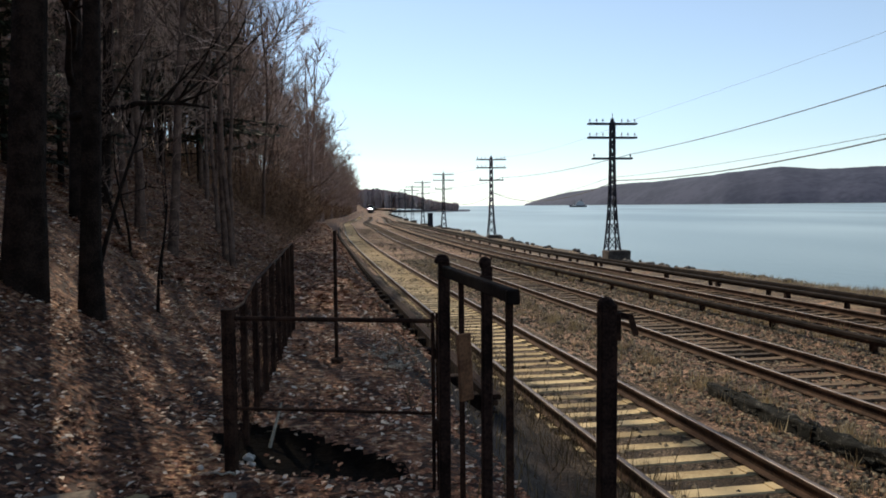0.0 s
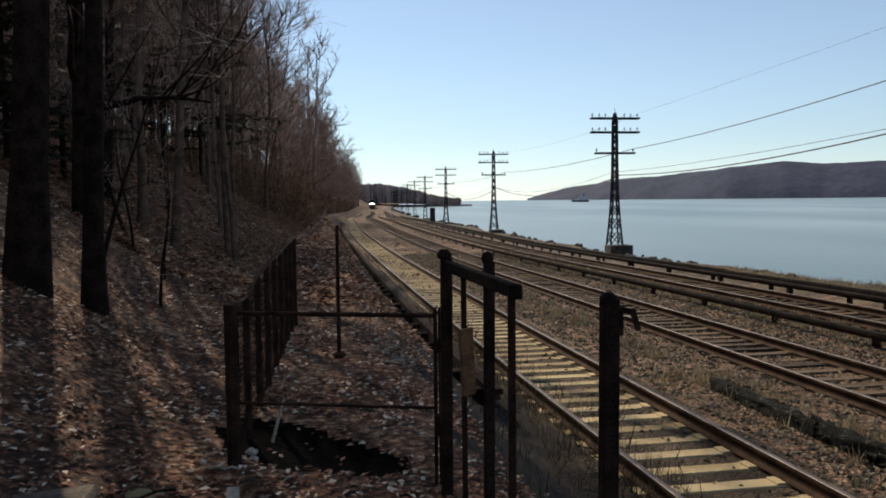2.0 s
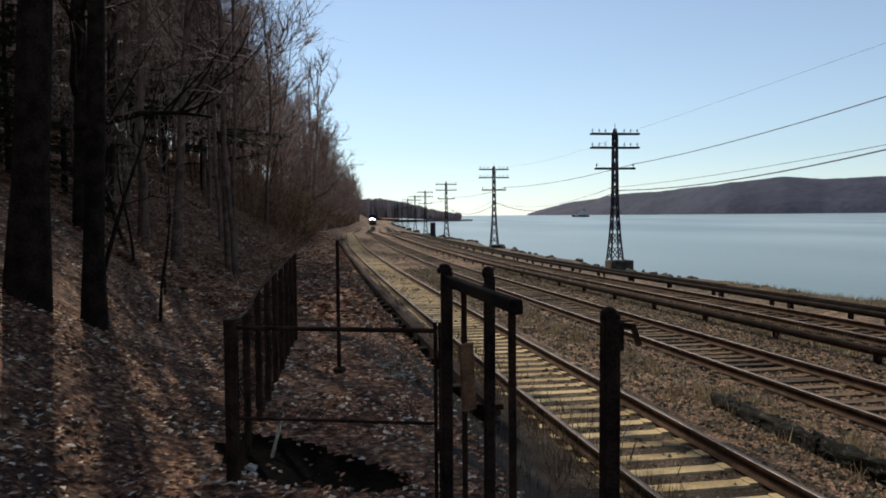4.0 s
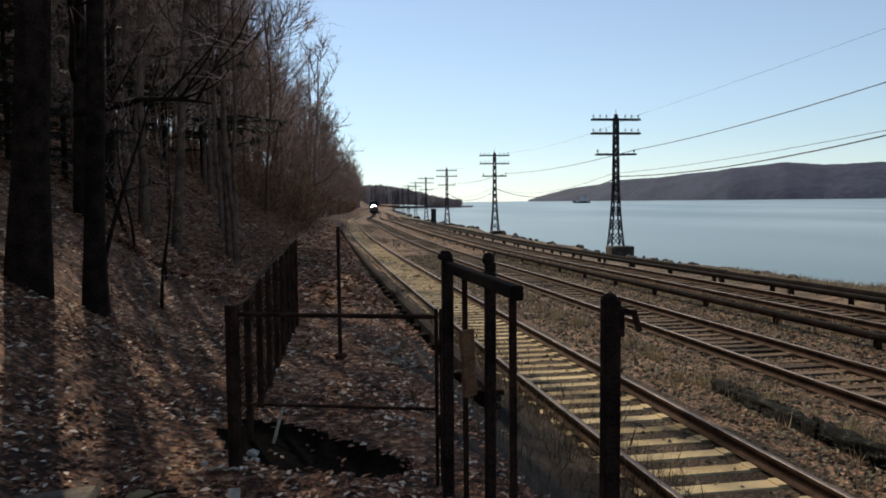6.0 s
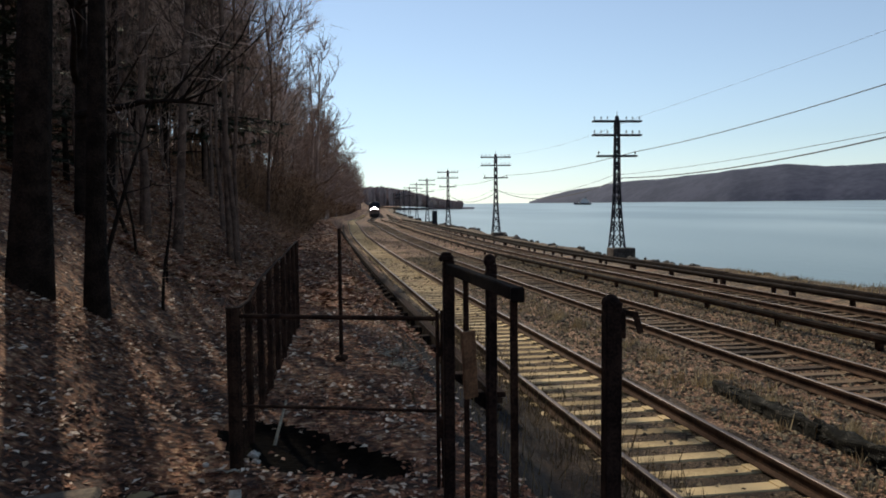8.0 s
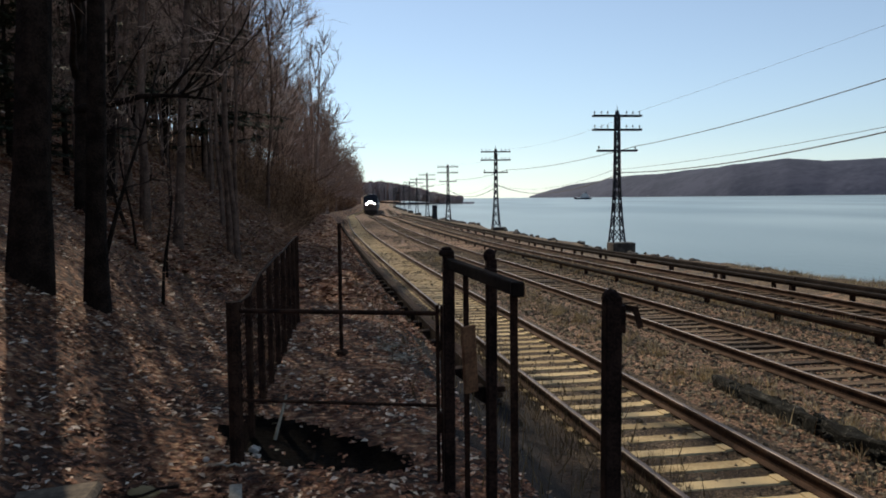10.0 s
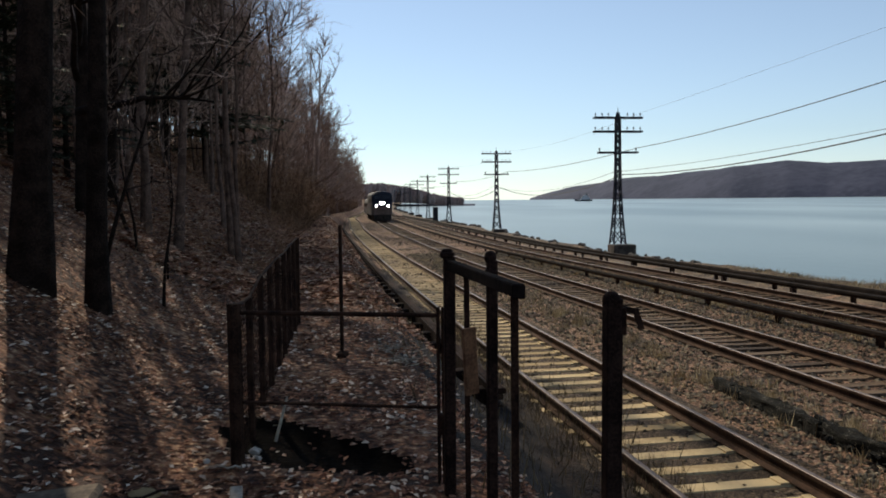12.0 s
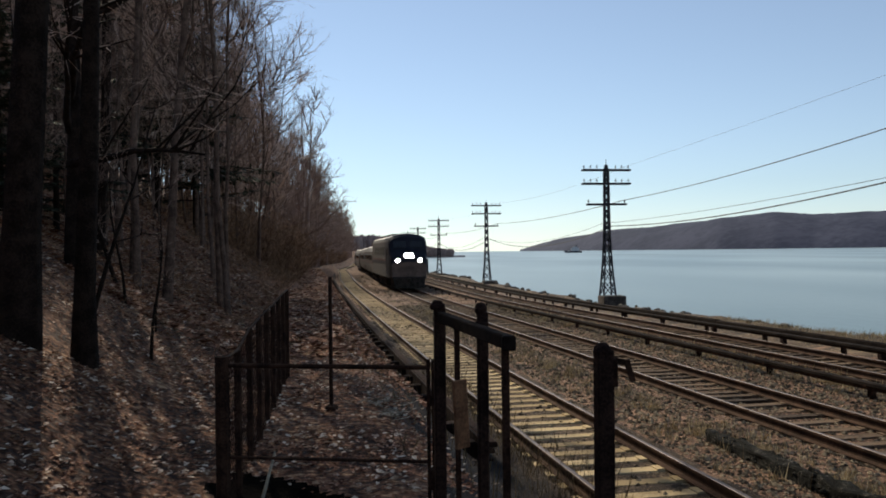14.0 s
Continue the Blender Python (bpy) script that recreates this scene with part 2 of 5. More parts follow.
def on_line(s, o, dz=0.0):
    """The point s metres along the first track's middle and o to its right."""
    x, y, th = line_at(s)
    return Vector((x + o * math.cos(th), y - o * math.sin(th), rail_z(y) + dz))


def offset_of(x, y):
    th = float(np.interp(y, SY, TH))
    return (x - float(np.interp(y, SY, SX))) * math.cos(th)


TRACK_2, TRACK_3 = 4.22, 9.11
BANK = 16.6
WATER_Z = -3.4


def ground_z(x, y, o=None):
    o = offset_of(x, y) if o is None else o
    rz = rail_z(y)
    bed = rz - 0.215
    path = 1.08 + (rz + 0.75 - 1.08) * ease(y, 60, 160)
    rough = noise.noise(Vector((x * 0.9, y * 0.9, 3.1)))
    swell = noise.noise(Vector((x * 0.16, y * 0.16, 7.7)))
    if o > -1.45:
        z = bed + 0.02 * rough
        d = min(abs(o), abs(o - TRACK_2), abs(o - TRACK_3))
        z += 0.062 * ease(d, 0.82, 1.0)
        z += 0.014 * ease(-abs(o), -1.3, -1.0)
        gap = min(abs(o - 2.15), abs(o - 6.6))
        if o < 11:
            z += 0.03 * max(0, 1 - gap / 0.7)
        z -= 0.35 * ease(o, 9.95, 11.0)
        z += (0.12 * rough + 0.2 * swell + 0.22 * ease(y, 52, 34)) * ease(o, 12.0, 13.8)
        z -= 4.0 * ease(o, BANK + 0.5 * swell - 0.6, BANK + 5.0)
        z -= 3.0 * ease(o, BANK + 5, BANK + 60)
        return z
    z = bed + 0.062 + (path - bed - 0.062) * ease(-o, 1.35, 3.3)
    z += 0.03 * rough + 0.05 * swell
    z -= 0.06 * shadow_pool(x, y)
    if o < -4.7:
        run = -o - 4.7
        climb = 0.62 * min(run, 9) - 0.62 * 0.5 * (1 - math.exp(-run / 0.5))
        # the slope eases off into a shelf, then climbs again far along the line
        climb += (0.14 + 0.3 * ease(y, 45, 110)) * max(0, run - 9)
        climb = min(climb, 9 + 24 * ease(y, 45, 110))
        z += climb * (1 - 0.25 * ease(y, 3.0, -4.0)) + (0.10 * rough + 0.5 * swell) * min(1, run / 3)
    return z


def shadow_pool(x, y):
    """1 inside the shadow painted on the path by the barrier, slightly sunk, 0 outside."""
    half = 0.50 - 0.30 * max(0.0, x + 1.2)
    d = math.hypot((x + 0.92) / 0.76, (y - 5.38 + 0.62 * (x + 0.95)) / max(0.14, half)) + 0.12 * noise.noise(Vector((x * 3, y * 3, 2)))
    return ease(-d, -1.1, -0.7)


def put(x, y, sink=0.0):
    return Vector((x, y, ground_z(x, y) - sink))


# ---- ground, water, distance ----
def build_ground():
    ss = list(np.arange(-76, -22, 6.0)) + list(np.arange(-22, -2, 0.35)) + list(np.arange(-2, 0.4, 0.16)) + list(np.arange(0.4, 3.2, 0.08)) + list(np.arange(3.2, 8, 0.16)) + list(np.arange(8, 34, 0.35)) + list(np.arange(34, 90, 1.0)) + list(np.arange(90, 240, 4.0)) \
        + list(np.arange(240, 700, 12.0)) + list(np.arange(700, 3400, 150.0))
    oo = [-420, -300, -220, -160, -110, -80, -60, -48, -40, -34, -30, -27] + list(np.arange(-25, -12, 1.0)) \
        + list(np.arange(-12, -6, 0.3)) + list(np.arange(-6, -5, 0.16)) + list(np.arange(-5, -3.4, 0.08)) + list(np.arange(-3.4, -1.2, 0.16)) + list(np.arange(-1.2, 12, 0.17)) + list(np.arange(12, 22, 0.5)) + [24, 28, 36, 50, 80]
    verts, faces, kinds = [], [], []
    for s in ss:
        x, y, th = line_at(s)
        for o in oo:
            px_, py_ = x + o * math.cos(th), y - o * math.sin(th)
            verts.append((px_, py_, ground_z(px_, py_, o)))
    w = len(oo)
    for i in range(len(ss) - 1):
        for j in range(w - 1):
            faces.append((i * w + j, i * w + j + 1, (i + 1) * w + j + 1, (i + 1) * w + j))
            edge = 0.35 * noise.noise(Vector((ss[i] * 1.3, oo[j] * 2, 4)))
            # strip of bank painted darker for the shade lying on it
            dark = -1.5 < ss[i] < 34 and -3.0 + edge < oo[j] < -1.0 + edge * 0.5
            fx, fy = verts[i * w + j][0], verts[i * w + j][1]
            # faces painted black where the shadow by the barrier lies
            in_shadow = -2 < fx < 0.2 and shadow_pool(fx, fy) > 0.25
            # kind 5: the near bed between the ties, shade painted into its colour
            kinds.append(4 if in_shadow else 5 if abs(oo[j] + 0.08) < 1.15 + edge * 0.5 and ss[i] < 26 + 20 * edge else 3 if oo[j] > 12.4 + edge else 2 if dark else 0 if oo[j] < -1.6 else 1)
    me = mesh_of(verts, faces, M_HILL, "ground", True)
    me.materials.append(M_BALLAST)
    me.materials.append(M_SHADE_SOIL)
    me.materials.append(M_STRAW)
    me.materials.append(M_SHADOW)
    me.materials.append(M_TIE_SHADE)
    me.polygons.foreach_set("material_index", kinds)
    tagged(new("ground", me), "leaf-strewn hillside and path beside a stony railway bed", "ground", kind="structure")


def build_water():
    far = 4700
    verts = [(-300, -900, WATER_Z), (4600, -900, WATER_Z), (4600, far, WATER_Z), (-2500, far, WATER_Z), (-300, 700, WATER_Z)]
    tagged(new("water", mesh_of(verts, [(0, 1, 2, 3, 4)], M_WATER, "water")),
           "wide calm grey-blue river with faint ripples", "river", kind="structure")


def build_far_hills():
    """The wooded ridge over the river: bearing (run over depth), distance, crest height."""
    spec = [(0.105, 4300, 8), (0.118, 4250, 26), (0.135, 4150, 46), (0.16, 3900, 66), (0.21, 3500, 93), (0.28, 3100, 106), (0.35, 2800, 126),
            (0.42, 2650, 137), (0.47, 2600, 127), (0.52, 2500, 130), (0.60, 2400, 128), (0.75, 2300, 130), (1.0, 2200, 125), (1.6, 1900, 118)]
    b, d, h = zip(*spec)
    verts, faces = [], []
    cols, rows_ = 240, 14
    for i in range(cols):
        k = 0.105 + (1.6 - 0.105) * (i / (cols - 1)) ** 1.6
        dist, top = float(np.interp(k, b, d)), float(np.interp(k, b, h))
        for j in range(rows_):
            u = j / (rows_ - 1)
            y = dist + 620 * u
            x = k * y
            z = WATER_Z - 1 + top * (math.sin(min(1, u * 1.25) * math.pi / 2) ** 0.8 if u > 0 else 0)
            z += (noise.noise(Vector((x * 0.004, y * 0.004, 1))) * 9 + noise.noise(Vector((x * 0.03, y * 0.03, 2))) * 3) * min(1, 2.2 * u) * min(1, top / 60)
            verts.append((x, y, z))
    for i in range(cols - 1):
        for j in range(rows_ - 1):
            a = i * rows_ + j
            faces.append((a, a + rows_, a + rows_ + 1, a + 1))
    tagged(new("backdrop", mesh_of(verts, faces, M_FAR_HAZE, "backdrop", True)),
           "long wooded ridge beyond the river, haze painted into its blue", "hills", kind="structure")


build_ground()
build_water()
build_far_hills()


# ---- tracks ----
def sweep(profile, s_list, o, dz, ends=True):
    """A closed section (across, up) carried along the line."""
    verts, faces, k = [], [], len(profile)
    for s in s_list:
        x, y, th = line_at(s)
        z = rail_z(y) + dz
        for a, b in profile:
            verts.append((x + (o + a) * math.cos(th), y - (o + a) * math.sin(th), z + b))
    for i in range(len(s_list) - 1):
        for j in range(k):
            j2 = (j + 1) % k
            faces.append((i * k + j, (i + 1) * k + j, (i + 1) * k + j2, i * k + j2))
    if ends:
        faces.append(tuple(range(k)))
        faces.append(tuple(reversed(range((len(s_list) - 1) * k, len(s_list) * k))))
    return verts, faces


def steps(a, b):
    out = [a]
    while out[-1] < b:
        out.append(out[-1] + (0.8 if out[-1] < 60 else 2.0 if out[-1] < 200 else 8.0))
    return out


RAIL = [(-0.07, -0.172), (-0.07, -0.16), (-0.012, -0.135), (-0.009, -0.05), (-0.035, -0.04), (-0.036, -0.004),
        (0.036, -0.004), (0.035, -0.04), (0.009, -0.05), (0.012, -0.135), (0.07, -0.16), (0.07, -0.172)]
HEAD = [(-0.032, -0.006), (-0.024, 0.0), (0.024, 0.0), (0.032, -0.006)]


def tie_mesh(material, concrete):
    bm = bmesh.new()
    if concrete:
        box(bm, (0, 0, -0.11), (2.56, 0.25, 0.2), None, 0.02)
        for side in (-1, 1):
            box(bm, (side * 0.7525, 0, -0.004), (0.34, 0.21, 0.024), None, 0.006)
    else:
        box(bm, (0, 0, -0.09), (2.6, 0.22, 0.18), None, 0.012)
        for side in (-1, 1):
            box(bm, (side * 0.7525, 0, 0.006), (0.30, 0.17, 0.014), None, 0.003)
    me = bpy.data.meshes.new("tie")
    bm.to_mesh(me)
    bm.free()
    me.materials.append(material)
    return me


def build_track(o, label, material, concrete, near_end=-12):
    base = on_line(0, o)
    tr = thing("railway_track", base, label, "railway track", "railway tracks")
    for side in (-0.7525, 0.7525):
        v, f = sweep(RAIL, steps(near_end, 600), o + side, 0)
        v = [tuple(Vector(p) - base) for p in v]
        r = part_mesh("rail", mesh_of(v, f, M_RAIL, "rail"), tr, None, "rust-brown steel rail")
        v, f = sweep(HEAD, steps(near_end, 600), o + side, 0.001)
        v = [tuple(Vector(p) - base) for p in v]
        part_mesh("railhead", mesh_of(v, f, M_SHINE, "railhead"), r, None, "worn bright running surface")
    me = tie_mesh(material, concrete)
    rng = random.Random(int(o * 10) + 5)
    verts, faces = [], []
    count = 0
    s = -6.0
    while s < 330:
        s += 0.535
        x, y, th = line_at(s)
        p = on_line(s, o, -0.178) - base
        jit = rng.uniform(-0.3, 0.3) if concrete else rng.uniform(-2.2, 2.2)
        m = pose(p.x, p.y, p.z + (0 if concrete else rng.uniform(-0.03, 0.008)), rng.uniform(-2, 2) if not concrete else 0, 0, -math.degrees(th) + jit)
        if count < 290:
            part_mesh("tie", me, tr, m)
        else:
            k = len(verts)
            for cx, cy in ((-1.28, -0.12), (1.28, -0.12), (1.28, 0.12), (-1.28, 0.12)):
                verts.append(tuple(m @ Vector((cx, cy, -0.01))))
            for cx, cy in ((-1.28, -0.12), (1.28, -0.12), (1.28, 0.12), (-1.28, 0.12)):
                verts.append(tuple(m @ Vector((cx, cy, -0.1))))
            faces += [(k, k + 1, k + 2, k + 3), (k, k + 4, k + 5, k + 1), (k + 3, k + 2, k + 6, k + 7)]
        count += 1
    tagged(part_mesh("far_ties", mesh_of(verts, faces, material, "far_ties"), tr), kind="stuff")
    return tr


build_track(0.0, "railway track on pale tan concrete ties, rusty rails", M_CONC, True)
build_track(TRACK_2, "railway track on dark worn timber ties, rusty rails", M_TIE, False)
build_track(TRACK_3, "farther railway track on worn timber ties", M_TIE, False)


def bracket_mesh(side):
    bm = bmesh.new()
    box(bm, (0, 0, -0.22), (0.30, 0.2, 0.2), None, 0.015)
    box(bm, (side * 0.08, 0, -0.11), (0.10, 0.14, 0.58), None, 0.008)
    box(bm, (side * 0.02, 0, 0.16), (0.2, 0.1, 0.05), None, 0.008)
    me = bpy.data.meshes.new("bracket")
    bm.to_mesh(me)
    bm.free()
    me.materials.append(M_IRON)
    return me


def build_third_rail(o, dz, a, b, side, spacing, label, wide=0.11, board=False):
    base = on_line(max(a, 0), o)
    tr = thing("third_rail", base, label, "third rail", "third rails")
    cond = [(-0.035, -0.05), (-0.035, 0.02), (0.035, 0.02), (0.035, -0.05)]
    cover = [(-wide, 0.03), (-wide, 0.085), (-wide + 0.02, 0.10), (wide - 0.02, 0.10), (wide, 0.085), (wide, 0.03)]
    for nm, prof, mat, lab in (("conductor", cond, M_RAIL, "rusty conductor rail"), ("cover_board", cover, M_IRON if side < 0 else M_TIMBER, "dark weathered cover board")):
        v, f = sweep(prof, steps(a, b), o, dz)
        part_mesh(nm, mesh_of([tuple(Vector(p) - base) for p in v], f, mat, nm), tr, None, lab)
    if board:
        v, f = sweep([(-wide - 0.06, -0.28), (-wide - 0.06, 0.115), (-wide - 0.015, 0.115), (-wide - 0.015, -0.28)], steps(a, b), o, dz)
        part_mesh("side_board", mesh_of([tuple(Vector(p) - base) for p in v], f, M_POSTW, "side_board"), tr, None, "dark upright guard board")
        blk = bmesh.new()
        box(blk, (-wide - 0.15, 0, -0.09), (0.2, 0.24, 0.26), None, 0.02)
        bme = bpy.data.meshes.new("tie_end")
        blk.to_mesh(bme)
        blk.free()
        bme.materials.append(M_POSTW)
        q = a + 0.4
        while q < min(b, 90) and side < 0:
            p = on_line(q, o, dz) - base
            part_mesh("tie_end", bme, tr, pose(p.x, p.y, p.z, 0, 0, -math.degrees(line_at(q)[2])))
            q += 1.25
    me = bracket_mesh(side)
    s = a + 0.6
    while s < min(b, 200):
        x, y, th = line_at(s)
        p = on_line(s, o, dz - 0.13) - base
        part_mesh("bracket", me, tr, pose(p.x, p.y, p.z, 0, 0, -math.degrees(th)))
        s += spacing


build_third_rail(-1.58, 0.14, 6.5, 120, -1, 1.6, "covered third rail on blocks beside the path", 0.075, True)
build_third_rail(6.5, 0.10, -8, 260, 1, 3.45, "covered third rail on short iron brackets", 0.08)
build_third_rail(10.3, 0.13, -8, 260, 1, 3.9, "dark covered third rail beside the farther track", 0.10)


def build_trough(o, dz):
    base = on_line(0, o)
    tr = thing("cable_trough", base, "dark weathered timber cable trough along the shore side", "cable trough")
    prof = [(-0.10, -0.17), (-0.10, 0.0), (-0.08, 0.03), (0.08, 0.03), (0.10, 0.0), (0.10, -0.17)]
    a = -8.0
    rng = random.Random(4)
    while a < 200:
        ln = 4.8 if a < 100 else 20
        v, f = sweep(prof, [a, a + ln * 0.5, a + ln - 0.03], o + rng.uniform(-0.015, 0.015), dz + rng.uniform(-0.02, 0.02))
        part_mesh("trough_section", mesh_of([tuple(Vector(p) - base) for p in v], f, M_TIMBER, "trough_section"), tr)
        p = on_line(a + 0.3, o, dz) - base
        bm = bmesh.new()
        box(bm, (0, 0, -0.42), (0.16, 0.18, 0.56), None, 0.012)
        ob = part("stand", bm, M_POSTW, tr)
        ob.matrix_basis = pose(p.x, p.y, p.z, 0, 0, -math.degrees(line_at(a + 0.3)[2]))
        a += ln


build_trough(11.75, 0.12)


# ---- line-side pylons and their wires ----
PYLON = (11.9, 56.0)
PY_O = offset_of(*PYLON)


def build_pylon():
    py = thing("utility_pylon", (0, 0, 0), "blackened steel lattice pylon on a concrete footing", "pylon", "pylons along the shore")
    lv = [(0.0, 0.43), (0.95, 0.345), (1.9, 0.275), (2.8, 0.225), (3.6, 0.19), (4.4, 0.17), (5.2, 0.155), (6.0, 0.145), (6.8, 0.14), (7.6, 0.135), (8.7, 0.13)]
    corners = ((-1, -1), (1, -1), (1, 1), (-1, 1))
    for sx, sy in corners:
        v, f = [], []
        limb(v, f, [Vector((sx * h_, sy * h_, z_)) for z_, h_ in lv], [0.055] * len(lv), 4)
        part_mesh("leg", mesh_of(v, f, M_PYLON, "leg"), py)
    for k in range(4):
        (ax, ay), (bx, by) = corners[k], corners[(k + 1) % 4]
        for flip in (0, 1):
            pts = []
            for i, (z_, h_) in enumerate(lv):
                x, y = (ax, ay) if (i + flip) % 2 else (bx, by)
                pts.append(Vector((x * h_, y * h_, z_)))
            v, f = [], []
            limb(v, f, pts, [0.032] * len(pts), 4)
            part_mesh("brace", mesh_of(v, f, M_PYLON, "brace"), py)
    for z, half, n_ in ((8.62, 1.72, 6), (7.68, 1.72, 6), (6.26, 1.40, 2)):
        bm = bmesh.new()
        box(bm, (0, -0.18, z), (2 * half, 0.09, 0.13), None, 0.01)
        box(bm, (0, 0.18, z), (2 * half, 0.09, 0.13), None, 0.01)
        for x in (-half + 0.06, half - 0.06):
            box(bm, (x, 0, z), (0.1, 0.36, 0.1))
        arm = part("crossarm", bm, M_PYLON, py)
        xs = [x * half * 0.93 for x in ((-1, -0.7, -0.42, 0.42, 0.7, 1) if n_ == 6 else (-1, 1))]
        for x in xs:
            bm = bmesh.new()
            rod(bm, (x, 0, z + 0.05), (x, 0, z + 0.20), 0.025, 0.02, 6)
            rod(bm, (x, 0, z + 0.18), (x, 0, z + 0.25), 0.075, 0.06, 8)
            rod(bm, (x, 0, z + 0.25), (x, 0, z + 0.33), 0.055, 0.035, 8)
            part("insulator", bm, M_GLASSY if n_ == 6 else M_PYLON, arm, "pale glass insulator" if n_ == 6 else "")
    bm = bmesh.new()
    rod(bm, (0, 0, 8.6), (0, 0, 8.98), 0.2, 0.12, 8)
    rod(bm, (0, 0, 8.95), (0, 0, 9.35), 0.03, 0.012, 6)
    part("finial", bm, M_PYLON, py)
    bm = bmesh.new()
    box(bm, (0.3, 0, -0.38), (1.6, 1.3, 0.7), None, 0.05)
    part("footing", bm, M_FOOT, py, "stained concrete footing")
    return py


PYLON_SITES = [(17.6, 17.2, 0.75), (11.9, 56.0, -0.47), (6.03, 94.0, -0.72), (0.74, 134.0, -0.90), (-3.48, 173.0, -1.08),
               (-6.97, 212.0, -1.1), (-10.5, 251.0, -1.15), (-14.1, 290.0, -1.2), (-17.7, 329.0, -1.3), (-21.3, 368.0, -1.3), (-24.8, 407.0, -1.3)]
py_places = []
proto = build_pylon()
for i, (x, y, z) in enumerate(PYLON_SITES):
    m = pose(x, y, z, 0, 0, -math.degrees(float(np.interp(y, SY, TH))))
    py_places.append(m)
    if i == 1:
        proto.matrix_basis = m
    else:
        copy_thing(proto, m)


def build_wire(name, local, sags, radius, label, first, last, lift=0.0):
    """One conductor slung from pylon to pylon, in spans."""
    verts, faces = [], []
    base = py_places[1].translation
    for i in range(first, last):
        sag = sags[0] if i == first else sags[1]
        a, b = py_places[i] @ Vector(local), py_places[i + 1] @ Vector(local)
        if i == 0:
            a.z += lift
        pts = []
        for k in range(17):
            u = k / 16
            pt = a.lerp(b, u)
            pt.z -= sag * 4 * u * (1 - u)
            pts.append(pt - base)
        for k in range(16):
            d = (pts[k + 1] - pts[k]).normalized()
            side = d.cross(Vector((0, 0, 1))).normalized()
            up = side.cross(d)
            j = len(verts)
            for q in (pts[k], pts[k + 1]):
                for an in (90, 210, 330):
                    verts.append(tuple(q + side * radius * math.cos(radians(an)) + up * radius * math.sin(radians(an))))
            for e in range(3):
                faces.append((j + e, j + (e + 1) % 3, j + 3 + (e + 1) % 3, j + 3 + e))
    w = new(name, mesh_of(verts, faces, M_WIRE, name))
    w.location = base
    return tagged(w, label, "overhead wire", "overhead wires")


build_wire("overhead_wire", (1.3, 0, 6.55), (0.48, 0.35), 0.026, "taut grey wire on the lower crossarms", 0, 6, 0.95)
build_wire("overhead_wire", (1.6, 0, 8.95), (0.1, 0.5), 0.007, "thin wire on the top crossarms", 0, 3)
build_wire("overhead_cable", (0.3, -0.2, 4.75), (0.75, 1.15), 0.034, "heavy drooping cable slung between pylons", 0, 8, 0.7)
build_wire("overhead_cable", (-0.2, 0.2, 4.95), (0.35, 0.95), 0.014, "thin drooping cable slung between pylons", 0, 8)


# ---- fence and gate on the path ----
def build_fence():
    a, b = Vector((-1.31, 5.0)), Vector((-1.98, 10.9))
    base = put(a.x, a.y)
    fe = thing("wire_fence", base, "old dark wire-mesh fence between path and hillside", "fence")
    n_ = 8
    tops = []
    for i in range(n_ + 1):
        p = a.lerp(b, i / n_)
        g = put(p.x, p.y)
        h = 0.99 + 0.17 * (i / n_) ** 0.8
        tops.append((g, g + Vector((0, 0, h))))
        bm = bmesh.new()
        r = 0.045 if i == 0 else 0.026
        rod(bm, g - base - Vector((0, 0, 0.2)), g - base + Vector((0, 0, h + (0.03 if i == 0 else 0))), r, r, 8)
        part("post", bm, M_IRON, fe)
    for i in range(n_):
        bm = bmesh.new()
        rod(bm, tops[i][1] - base, tops[i + 1][1] - base, 0.012, None, 6)
        part("top_rail", bm, M_IRON, fe)
        (g0, t0), (g1, t1) = tops[i], tops[i + 1]
        verts, faces = [], []
        run = (g1 - g0).length

        def wire(u0, v0, u1, v1):
            p0 = g0.lerp(g1, u0) + Vector((0, 0, v0)) - base
            p1 = g0.lerp(g1, u1) + Vector((0, 0, v1)) - base
            k = len(verts)
            r_ = 0.0019
            for q in (p0, p1):
                verts.extend([tuple(q + Vector((r_, 0, 0))), tuple(q + Vector((-r_, 0, r_))), tuple(q + Vector((-r_, 0, -r_)))])
            for e in range(3):
                faces.append((k + e, k + (e + 1) % 3, k + 3 + (e + 1) % 3, k + 3 + e))

        cell = 0.075
        k = -int(1.0 / cell)
        while k * cell < run:
            for sgn in (1, -1):
                u0 = k * cell
                lo, hi = max(u0, 0), min(u0 + 1.0, run)
                if hi > lo:
                    v0, v1 = (lo - u0), (hi - u0)
                    if sgn < 0:
                        v0, v1 = 1.0 - v0, 1.0 - v1
                    wire(lo / run, v0, hi / run, v1)
            k += 1
        part_mesh("wire_mesh", mesh_of(verts, faces, M_IRON, "wire_mesh"), fe)


